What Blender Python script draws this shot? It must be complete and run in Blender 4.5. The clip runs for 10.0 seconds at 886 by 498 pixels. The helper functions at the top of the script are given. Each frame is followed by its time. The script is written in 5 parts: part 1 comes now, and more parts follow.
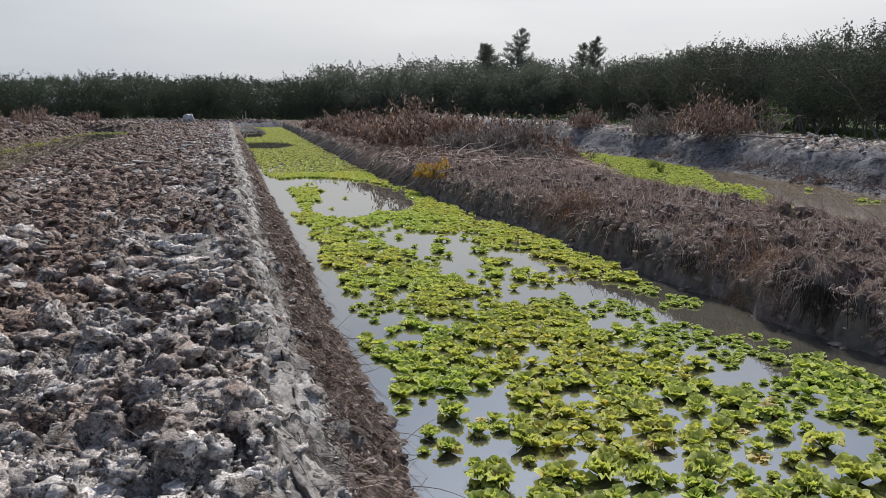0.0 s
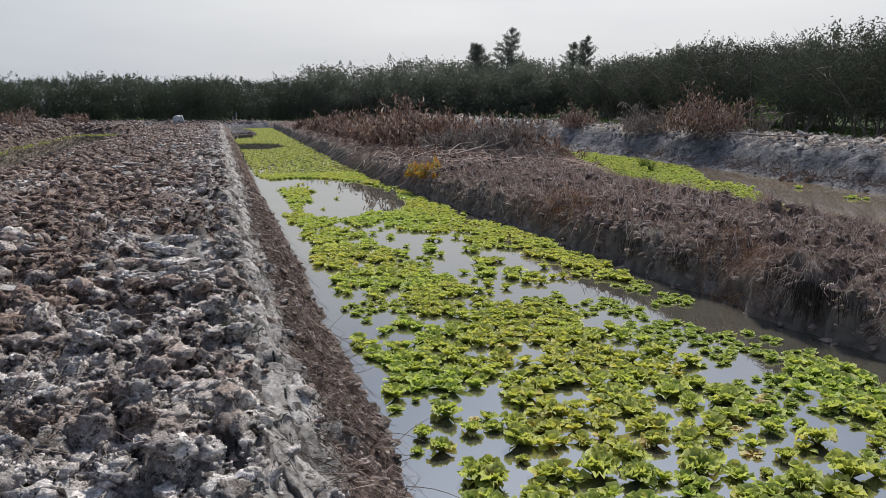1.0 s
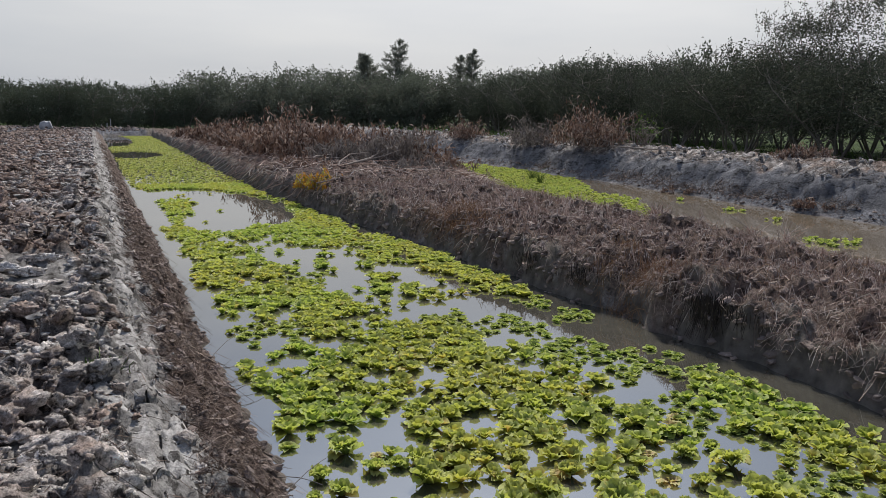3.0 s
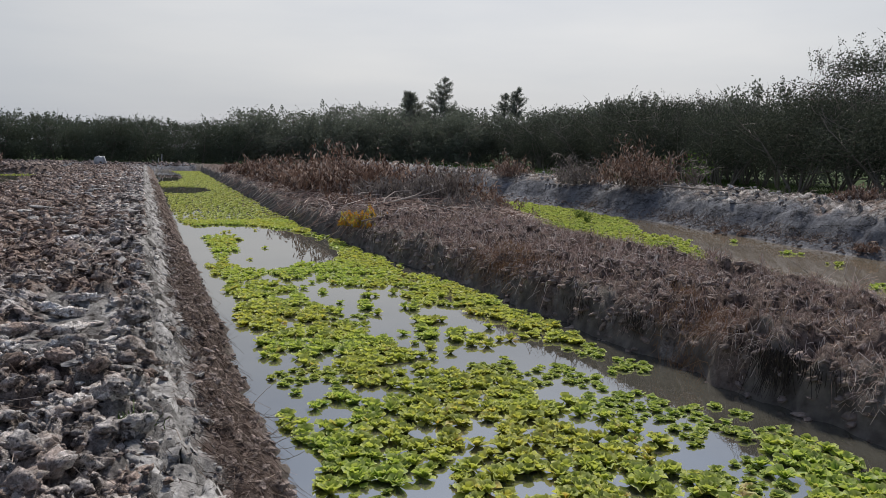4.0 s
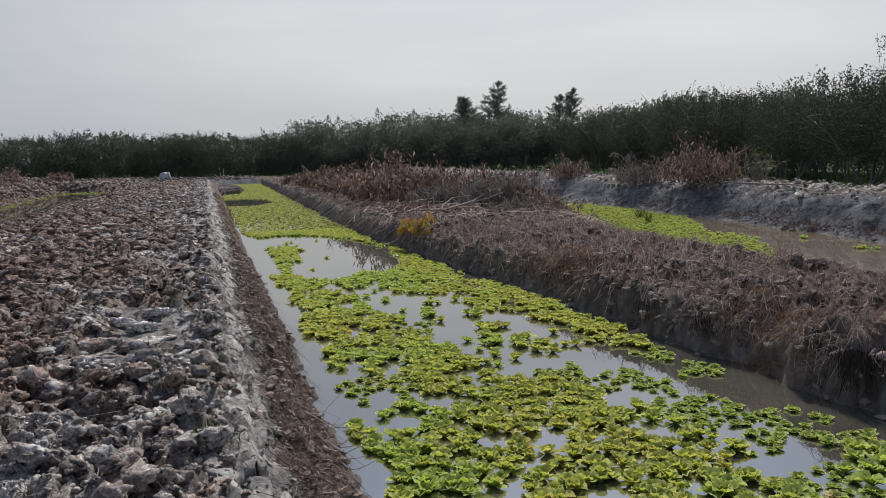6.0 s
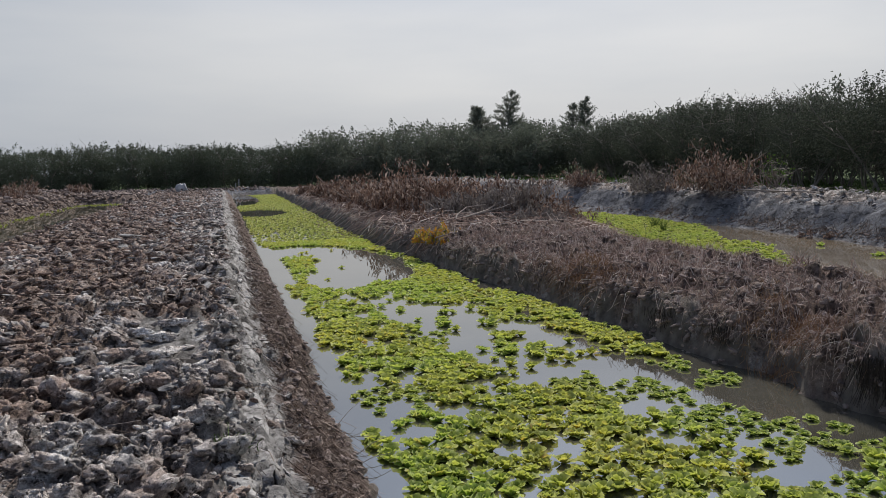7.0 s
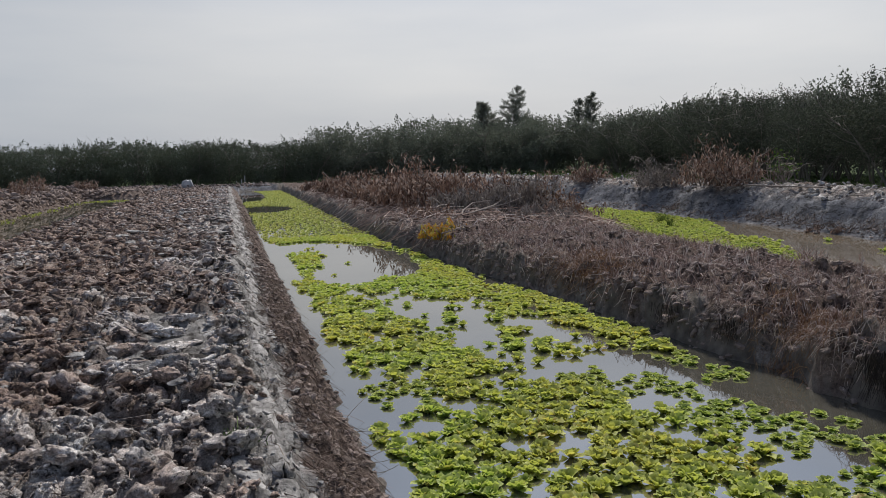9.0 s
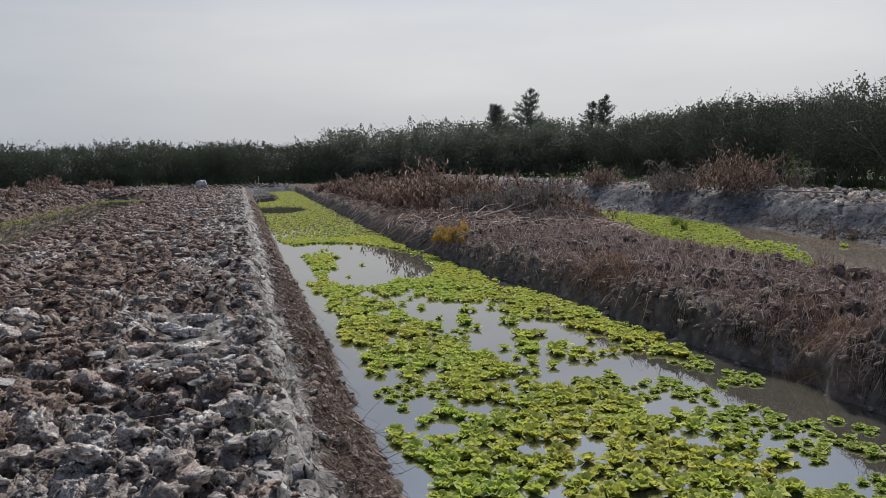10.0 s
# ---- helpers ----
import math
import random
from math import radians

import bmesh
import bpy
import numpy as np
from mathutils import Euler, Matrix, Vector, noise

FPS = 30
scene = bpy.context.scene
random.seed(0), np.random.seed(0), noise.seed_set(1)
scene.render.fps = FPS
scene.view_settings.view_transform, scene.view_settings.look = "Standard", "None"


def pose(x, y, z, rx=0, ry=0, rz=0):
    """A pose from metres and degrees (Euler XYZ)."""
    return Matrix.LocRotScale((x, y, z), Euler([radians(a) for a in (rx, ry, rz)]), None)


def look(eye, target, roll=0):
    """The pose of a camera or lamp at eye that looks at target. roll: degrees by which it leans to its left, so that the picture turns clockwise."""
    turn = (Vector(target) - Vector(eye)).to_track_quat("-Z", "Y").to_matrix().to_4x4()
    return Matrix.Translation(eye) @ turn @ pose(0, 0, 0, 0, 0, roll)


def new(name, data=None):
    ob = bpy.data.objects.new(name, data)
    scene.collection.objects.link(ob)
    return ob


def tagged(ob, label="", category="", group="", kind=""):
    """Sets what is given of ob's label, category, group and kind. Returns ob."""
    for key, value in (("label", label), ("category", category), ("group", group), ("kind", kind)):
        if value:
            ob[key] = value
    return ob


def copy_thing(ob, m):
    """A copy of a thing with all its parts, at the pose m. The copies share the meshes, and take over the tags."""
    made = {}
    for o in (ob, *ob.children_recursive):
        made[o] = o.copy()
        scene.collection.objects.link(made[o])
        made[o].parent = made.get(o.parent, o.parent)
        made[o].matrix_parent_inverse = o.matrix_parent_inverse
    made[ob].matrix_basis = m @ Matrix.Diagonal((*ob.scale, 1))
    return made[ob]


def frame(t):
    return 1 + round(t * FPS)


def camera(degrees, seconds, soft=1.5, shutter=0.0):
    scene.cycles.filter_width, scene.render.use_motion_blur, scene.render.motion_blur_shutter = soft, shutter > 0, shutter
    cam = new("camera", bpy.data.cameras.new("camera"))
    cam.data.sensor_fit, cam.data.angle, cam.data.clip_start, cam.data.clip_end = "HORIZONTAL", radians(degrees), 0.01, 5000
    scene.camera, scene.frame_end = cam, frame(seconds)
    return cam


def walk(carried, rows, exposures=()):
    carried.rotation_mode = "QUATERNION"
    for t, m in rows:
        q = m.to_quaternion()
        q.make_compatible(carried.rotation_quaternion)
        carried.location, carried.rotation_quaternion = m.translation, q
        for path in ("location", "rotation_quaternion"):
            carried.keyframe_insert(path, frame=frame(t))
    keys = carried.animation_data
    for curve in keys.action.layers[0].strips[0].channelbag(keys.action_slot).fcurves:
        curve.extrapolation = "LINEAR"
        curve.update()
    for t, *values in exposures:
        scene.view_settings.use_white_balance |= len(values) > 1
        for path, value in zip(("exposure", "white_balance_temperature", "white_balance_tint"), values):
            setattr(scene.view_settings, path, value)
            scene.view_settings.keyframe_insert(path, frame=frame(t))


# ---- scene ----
cam = camera(59.5, 10.0, soft=0.35)
PATH = [
    (0, (0.002, -0.007, 2.095), (0.522, 1.889, 1.727), -0.1),
    (0.5, (0.005, -0.002, 2.094), (0.529, 1.893, 1.726), -0.3),
    (1, (0.006, 0.006, 2.087), (0.546, 1.896, 1.719), -0.4),
    (1.5, (0.016, 0.025, 2.084), (0.573, 1.909, 1.711), -0.3),
    (2, (0.026, 0.097, 2.092), (0.678, 1.951, 1.721), -0.0),
    (2.5, (0.02, 0.24, 2.074), (0.778, 2.054, 1.705), 0.4),
    (2.7, (0.035, 0.3, 2.07), (0.834, 2.096, 1.705), 0.4),
    (3.8, (0.119, 0.717, 2.092), (0.901, 2.541, 1.844), 1.3),
    (4, (0.122, 0.739, 2.102), (0.837, 2.59, 1.852), 0.9),
    (4.5, (0.098, 0.752, 2.114), (0.771, 2.619, 1.864), 0.2),
    (5, (0.072, 0.79, 2.125), (0.703, 2.672, 1.876), -0.6),
    (5.5, (0.089, 0.784, 2.121), (0.685, 2.677, 1.872), -1.0),
    (7, (0.074, 0.749, 2.128), (0.615, 2.662, 1.915), -1.7),
    (7.5, (0.064, 0.748, 2.125), (0.587, 2.667, 1.91), -1.6),
    (8, (0.067, 0.753, 2.127), (0.587, 2.672, 1.908), -1.5),
    (8.5, (0.059, 0.744, 2.122), (0.579, 2.663, 1.902), -1.7),
    (9, (0.057, 0.745, 2.122), (0.584, 2.662, 1.899), -1.8),
    (9.5, (0.032, 0.735, 2.131), (0.558, 2.652, 1.908), -1.6),
    (10, (0.005, 0.731, 2.136), (0.503, 2.655, 1.919), -1.4),
]
walk(cam, [(t, look(eye, target, roll)) for t, eye, target, roll in PATH], [(0, 0.20), (1.5, 0.18), (2.5, 0.10), (4.0, -0.01), (10, -0.06)])

# ---------------------------------------------------------------- light
SUN_ELEVATION, SUN_AZIMUTH = 43.0, 30.0      # azimuth in degrees from +y towards +x
world = bpy.data.worlds.new("overcast_sky")
scene.world = world
world.use_nodes = True
wn = world.node_tree
wn.nodes.clear()
w_out = wn.nodes.new("ShaderNodeOutputWorld")
w_bg = wn.nodes.new("ShaderNodeBackground")
w_sky = wn.nodes.new("ShaderNodeTexSky")
w_sky.sky_type, w_sky.sun_disc = "NISHITA", False
w_sky.sun_elevation, w_sky.sun_rotation = radians(SUN_ELEVATION), radians(SUN_AZIMUTH)
w_sky.dust_density = 3.0
w_scale = wn.nodes.new("ShaderNodeVectorMath")
w_scale.operation = "SCALE"
w_scale.inputs["Scale"].default_value = 0.10
wn.links.new(w_sky.outputs[0], w_scale.inputs[0])
w_co = wn.nodes.new("ShaderNodeTexCoord")
w_map = wn.nodes.new("ShaderNodeMapping")
w_map.inputs["Scale"].default_value = (1.0, 1.0, 5.0)
w_map.inputs["Rotation"].default_value = (0.0, 0.12, 0.3)
w_noise = wn.nodes.new("ShaderNodeTexNoise")
w_noise.inputs["Scale"].default_value, w_noise.inputs["Detail"].default_value = 1.6, 6.0
w_noise.inputs["Roughness"].default_value = 0.5
w_ramp = wn.nodes.new("ShaderNodeValToRGB")
w_ramp.color_ramp.elements[0].position, w_ramp.color_ramp.elements[0].color = 0.30, (0.52, 0.56, 0.625, 1)
w_ramp.color_ramp.elements[1].position, w_ramp.color_ramp.elements[1].color = 0.72, (0.71, 0.72, 0.74, 1)
w_mix = wn.nodes.new("ShaderNodeMix")
w_mix.data_type = "RGBA"
w_mix.inputs["Factor"].default_value = 0.88
wn.links.new(w_co.outputs["Generated"], w_map.inputs[0])
wn.links.new(w_map.outputs[0], w_noise.inputs["Vector"])
wn.links.new(w_noise.outputs["Fac"], w_ramp.inputs[0])
wn.links.new(w_scale.outputs[0], w_mix.inputs["A"])
wn.links.new(w_ramp.outputs[0], w_mix.inputs["B"])
w_sep = wn.nodes.new("ShaderNodeSeparateXYZ")
wn.links.new(w_co.outputs["Generated"], w_sep.inputs[0])
w_rise = wn.nodes.new("ShaderNodeValToRGB")
w_rise.color_ramp.elements[0].position, w_rise.color_ramp.elements[0].color = 0.0, (0.92, 0.93, 0.95, 1)
w_rise.color_ramp.elements[1].position, w_rise.color_ramp.elements[1].color = 1.0, (0.26, 0.32, 0.44, 1)
for place, value in ((0.18, (1.0, 1.0, 1.0, 1)), (0.36, (0.66, 0.76, 0.94, 1)), (0.62, (0.42, 0.51, 0.68, 1))):
    e = w_rise.color_ramp.elements.new(place)
    e.color = value
w_mul = wn.nodes.new("ShaderNodeMix")
w_mul.data_type, w_mul.blend_type = "RGBA", "MULTIPLY"
w_mul.inputs["Factor"].default_value = 1.0
wn.links.new(w_sep.outputs["Z"], w_rise.inputs[0])
wn.links.new(w_mix.outputs["Result"], w_mul.inputs["A"])
wn.links.new(w_rise.outputs[0], w_mul.inputs["B"])
# the haze is brighter round the hidden sun
az, el = radians(SUN_AZIMUTH), radians(SUN_ELEVATION)
w_dot = wn.nodes.new("ShaderNodeVectorMath")
w_dot.operation = "DOT_PRODUCT"
w_dot.inputs[1].default_value = (math.sin(az) * math.cos(el), math.cos(az) * math.cos(el), math.sin(el))
wn.links.new(w_co.outputs["Generated"], w_dot.inputs[0])
w_glow = wn.nodes.new("ShaderNodeValToRGB")
w_glow.color_ramp.elements[0].position, w_glow.color_ramp.elements[0].color = 0.42, (0.77, 0.80, 0.84, 1)
w_glow.color_ramp.elements[1].position, w_glow.color_ramp.elements[1].color = 1.0, (2.2, 2.1, 1.95, 1)
for place, value in ((0.70, 0.93), (0.88, 1.07)):
    w_glow.color_ramp.elements.new(place).color = (value, value, value, 1)
w_mul2 = wn.nodes.new("ShaderNodeMix")
w_mul2.data_type, w_mul2.blend_type = "RGBA", "MULTIPLY"
w_mul2.inputs["Factor"].default_value = 1.0
wn.links.new(w_dot.outputs["Value"], w_glow.inputs[0])
wn.links.new(w_mul.outputs["Result"], w_mul2.inputs["A"])
wn.links.new(w_glow.outputs[0], w_mul2.inputs["B"])
wn.links.new(w_mul2.outputs["Result"], w_bg.inputs[0])
w_bg.inputs[1].default_value = 1.0
wn.links.new(w_bg.outputs[0], w_out.inputs[0])

sun_data = bpy.data.lights.new("sun", "SUN")
sun_data.energy, sun_data.angle, sun_data.color = 4.6, radians(5), (1.0, 0.95, 0.88)
sun = new("sun", sun_data)
az, el = radians(SUN_AZIMUTH), radians(SUN_ELEVATION)
sun.matrix_world = look((60 * math.sin(az), 60 * math.cos(az), 60 * math.tan(el)), (0, 0, 0))


# ---------------------------------------------------------------- numbers and noise
rng = np.random.default_rng(7)


def lattice(ix, iy, seed):
    h = (ix.astype(np.int64) * 374761393 + iy.astype(np.int64) * 668265263 + seed * 982451653) & 0xFFFFFFFF
    h = ((h ^ (h >> 13)) * 1274126177) & 0xFFFFFFFF
    h = ((h ^ (h >> 16)) * 2246822519) & 0xFFFFFFFF
    return ((h ^ (h >> 15)) & 0xFFFFFF) / float(0x1000000)


def smooth_noise(x, y, seed=0):
    """Value noise from -1 to 1."""
    ix, iy = np.floor(x), np.floor(y)
    fx, fy = x - ix, y - iy
    fx, fy = fx * fx * fx * (fx * (fx * 6 - 15) + 10), fy * fy * fy * (fy * (fy * 6 - 15) + 10)
    a, b = lattice(ix, iy, seed), lattice(ix + 1, iy, seed)
    c, d = lattice(ix, iy + 1, seed), lattice(ix + 1, iy + 1, seed)
    return 2 * ((a * (1 - fx) + b * fx) * (1 - fy) + (c * (1 - fx) + d * fx) * fy) - 1


def fbm(x, y, size, octaves=4, seed=0, gain=0.5):
    x, y = np.asarray(x, float), np.asarray(y, float)
    total, amp, f = 0.0, 1.0, 1.0 / size
    for k in range(octaves):
        total = total + amp * smooth_noise(x * f + 17.3 * k, y * f - 9.1 * k, seed + k)
        amp, f = amp * gain, f * 2.03
    return total


def clods(x, y, size, seed=0):
    """Tilted, cracked plates of broken soil: a height from about 0 to 1."""
    x, y = np.asarray(x, float) / size, np.asarray(y, float) / size
    ix, iy = np.floor(x), np.floor(y)
    f1 = np.full(x.shape, 9.0)
    f2 = np.full(x.shape, 9.0)
    best = np.zeros(x.shape)
    for dx in (-1, 0, 1):
        for dy in (-1, 0, 1):
            cx, cy = ix + dx, iy + dy
            px, py = cx + lattice(cx, cy, seed), cy + lattice(cx, cy, seed + 1)
            d = np.hypot(x - px, y - py)
            r = lattice(cx, cy, seed + 2)
            tilt = (x - px) * (lattice(cx, cy, seed + 3) - 0.5) + (y - py) * (lattice(cx, cy, seed + 4) - 0.5)
            level = 0.25 + 0.75 * r + 1.1 * tilt
            near = d < f1
            f2 = np.where(near, f1, np.minimum(f2, d))
            best = np.where(near, level, best)
            f1 = np.where(near, d, f1)
    gap = np.clip((f2 - f1) * 3.2, 0, 1)
    return best * (gap * (2 - gap)) * np.clip(1.15 - 0.75 * f1 * f1, 0.15, 1)


def ramp(x, a, b):
    t = np.clip((x - a) / (b - a), 0, 1)
    return t * t * (3 - 2 * t)


# ---------------------------------------------------------------- plan of the place (z = 0 is the water)
LEFT_TOP, LEFT_FOOT, LEFT_WATER = 0.05, 0.40, 0.89
FAR_END = 74.0


def right_water(y):
    return np.interp(y, [0, 5, 8, 12, 16, 20, 30, 55, 75], [5.2, 5.12, 5.0, 4.8, 4.5, 4.2, 4.3, 4.7, 4.9]) + 0.10 * smooth_noise(np.asarray(y) * 1.3, np.asarray(y) * 0 + 3.3, 5) + 0.06 * smooth_noise(np.asarray(y) * 4.1, np.asarray(y) * 0 + 6.3, 8)


def middle_far(y):
    return np.interp(y, [0, 6, 8, 14, 17, 20, 25, 30, 50, 75], [8.8, 8.8, 9.0, 9.1, 9.3, 9.9, 10.4, 11.0, 12.0, 12.7]) + 0.15 * smooth_noise(np.asarray(y) * 0.8, np.asarray(y) * 0 + 8.3, 6)


def third_water(y):
    return np.interp(y, [0, 8, 10, 12.7, 16, 21.5, 27, 40, 75], [13.6, 14.1, 14.35, 14.55, 14.65, 15.1, 15.4, 16.0, 18.0]) + 0.2 * smooth_noise(np.asarray(y) * 0.6, np.asarray(y) * 0 + 1.3, 7)


def tread(x, y):
    wob = 0.10 * smooth_noise(np.asarray(x) * 4, np.asarray(y) * 4, 64)
    return ramp(x + wob, -0.95, -0.75) * ramp(x + wob, 0.02, -0.10) * ramp(y + 2 * wob, 6.5, 6.8) * ramp(y + 2 * wob, 9.3, 8.9)


def ground_height(x, y, detail=True):
    x, y = np.asarray(x, float), np.asarray(y, float)
    n1 = 0.07 * smooth_noise(y * 1.1, y * 0 + 0.5, 1) + 0.03 * smooth_noise(y * 4.1, y * 0 + 2.5, 2)
    rough = clods(x, y, 0.19, 11) * 0.135 + clods(x + 3, y, 0.42, 31) * 0.125 + 0.02 * fbm(x, y, 0.10, 3, 3) if detail else 0 * x + 0.06
    low = 0.05 * fbm(x, y, 1.6, 3, 9)
    # a stretch pressed smooth by a machine's track, with the prints of its lugs
    track = tread(x, y)
    lugs = np.abs(((y + 0.55 * np.abs(x + 0.45) + 0.05 * fbm(x, y, 0.3, 2, 65)) / 0.34) % 1 - 0.5) * 2
    rough = rough * (1 - 0.80 * track) + track * (0.02 + 0.085 * ramp(lugs, 0.62, 0.86) * (0.55 + 0.45 * smooth_noise(x * 5, y * 3, 67)) + 0.012 * fbm(x, y, 0.12, 3, 69)) if detail else rough
    # bank on which the camera stands, between two ditches
    left = np.interp(x, [-6.8, -5.7, -5.0, -4.5], [-0.35, 0.0, 0.55, 0.68])
    edge = x - n1
    right = np.interp(edge, [LEFT_TOP - 0.15, LEFT_TOP + 0.03, LEFT_FOOT, 0.55, LEFT_WATER, 1.5], [0.70, 0.66, 0.42, 0.31, -0.02, -0.35])
    bank_a = np.minimum(left, right)
    fall = np.interp(y, [22, 74], [0.0, 0.26])
    top_a = ramp(bank_a, 0.52, 0.70)
    h = bank_a + top_a * (rough + low - 0.125 - fall) + (1 - top_a) * ramp(bank_a, -0.2, 0.1) * (0.018 * fbm(x, y, 0.22, 4, 13) + (0.040 * fbm(x, y * 0.2 + 0.6 * x, 0.10, 4, 15, 0.65) + 0.35 * (rough - 0.05)) * ramp(bank_a, 0.28, 0.42) + 0.75 * (rough - 0.05) * ramp(bank_a, 0.42, 0.30))
    # bank beyond the ditch on the other side
    bank_z = np.interp(x, [-16, -12.0, -11.0, -10.3, -9.4], [0.75, 0.75, 0.55, 0.0, -0.35])
    h = np.where(x < -8.4, bank_z + ramp(bank_z, 0.0, 0.4) * (rough * 1.4 + 0.15 * fbm(x, y, 1.5, 3, 19) - 0.06), h)
    # middle bank under dry straw
    rw, mf = right_water(y), middle_far(y)
    s = x - rw
    face = np.interp(s, [-0.7, 0.0, 0.10, 0.20, 0.75], [-0.35, -0.02, 0.30, 0.40, 0.50])
    back = np.interp(x - mf, [-2.2, -0.9, 0.0, 0.5, 1.4], [0.53, 0.40, 0.18, 0.0, -0.35])
    bank_b = np.minimum(face, back)
    top_b = ramp(bank_b, 0.22, 0.46)
    bump = clods(x, y, 0.34, 51) * 0.17 + 0.075 * fbm(x, y, 0.5, 5, 23, 0.6) + 0.6 * rough
    h = np.where(x > 3.0, bank_b + top_b * (bump - 0.12) + (1 - top_b) * ramp(bank_b, -0.1, 0.2) * 0.07 * fbm(x * 1.0 + 0.0, y, 0.3, 4, 27), h)
    # cut grey bank in front of the orchard
    tw = third_water(y)
    bank_c = np.interp(x - tw, [-1.5, -0.1, 0.1, 0.38, 0.50, 0.65, 0.85, 1.05, 1.9, 3.6, 6.0], [-0.35, 0.0, 0.10, 0.17, 0.30, 0.50, 0.68, 0.76, 0.94, 0.74, 0.55])
    face_c = ramp(x - tw, 0.0, 0.4) * ramp(x - tw, 1.7, 0.9)
    crest = ramp(x - tw, 1.0, 1.5) * ramp(x - tw, 4.6, 2.6)
    hc = bank_c + face_c * (0.04 * fbm(x * 1.2, y * 0.35, 0.8, 5, 41, 0.55) + 0.13 * (clods(x * 0.9 + 0.4 * y, y * 0.42, 0.55, 48) - 0.35) + 0.07 * clods(x * 1.2 - 0.2 * y, y * 0.8, 0.24, 49) + 0.03 * fbm(x * 1.5, y, 0.25, 3, 46)) + crest * (rough * 1.1 + 0.05 * fbm(x, y, 0.9, 3, 45)) + 0.04 * fbm(x, y, 2.2, 3, 47) * ramp(x - tw, 3, 6)
    h = np.where(x > (mf + tw) / 2, hc, h)
    # the ditches end at a low cross bank
    h_far = 0.30 + 0.10 * fbm(x, y, 2.0, 3, 61) + rough * ramp(y, 95, 80) + 0.08 * ramp(y, FAR_END + 1, FAR_END + 3) * ramp(y, FAR_END + 8, FAR_END + 5)
    end = FAR_END + 0.6 * smooth_noise(x * 0.5, x * 0, 63)
    h = np.where(x > 17 + 0 * x, h, h * (1 - ramp(y, end - 1.2, end + 0.4)) + h_far * ramp(y, end - 1.2, end + 0.4))
    shut = ramp(y, 63.0, 65.0) * ramp(x, -5.8, -6.6)
    h = h * (1 - shut) + np.maximum(h, 0.45 + rough) * shut
    return h


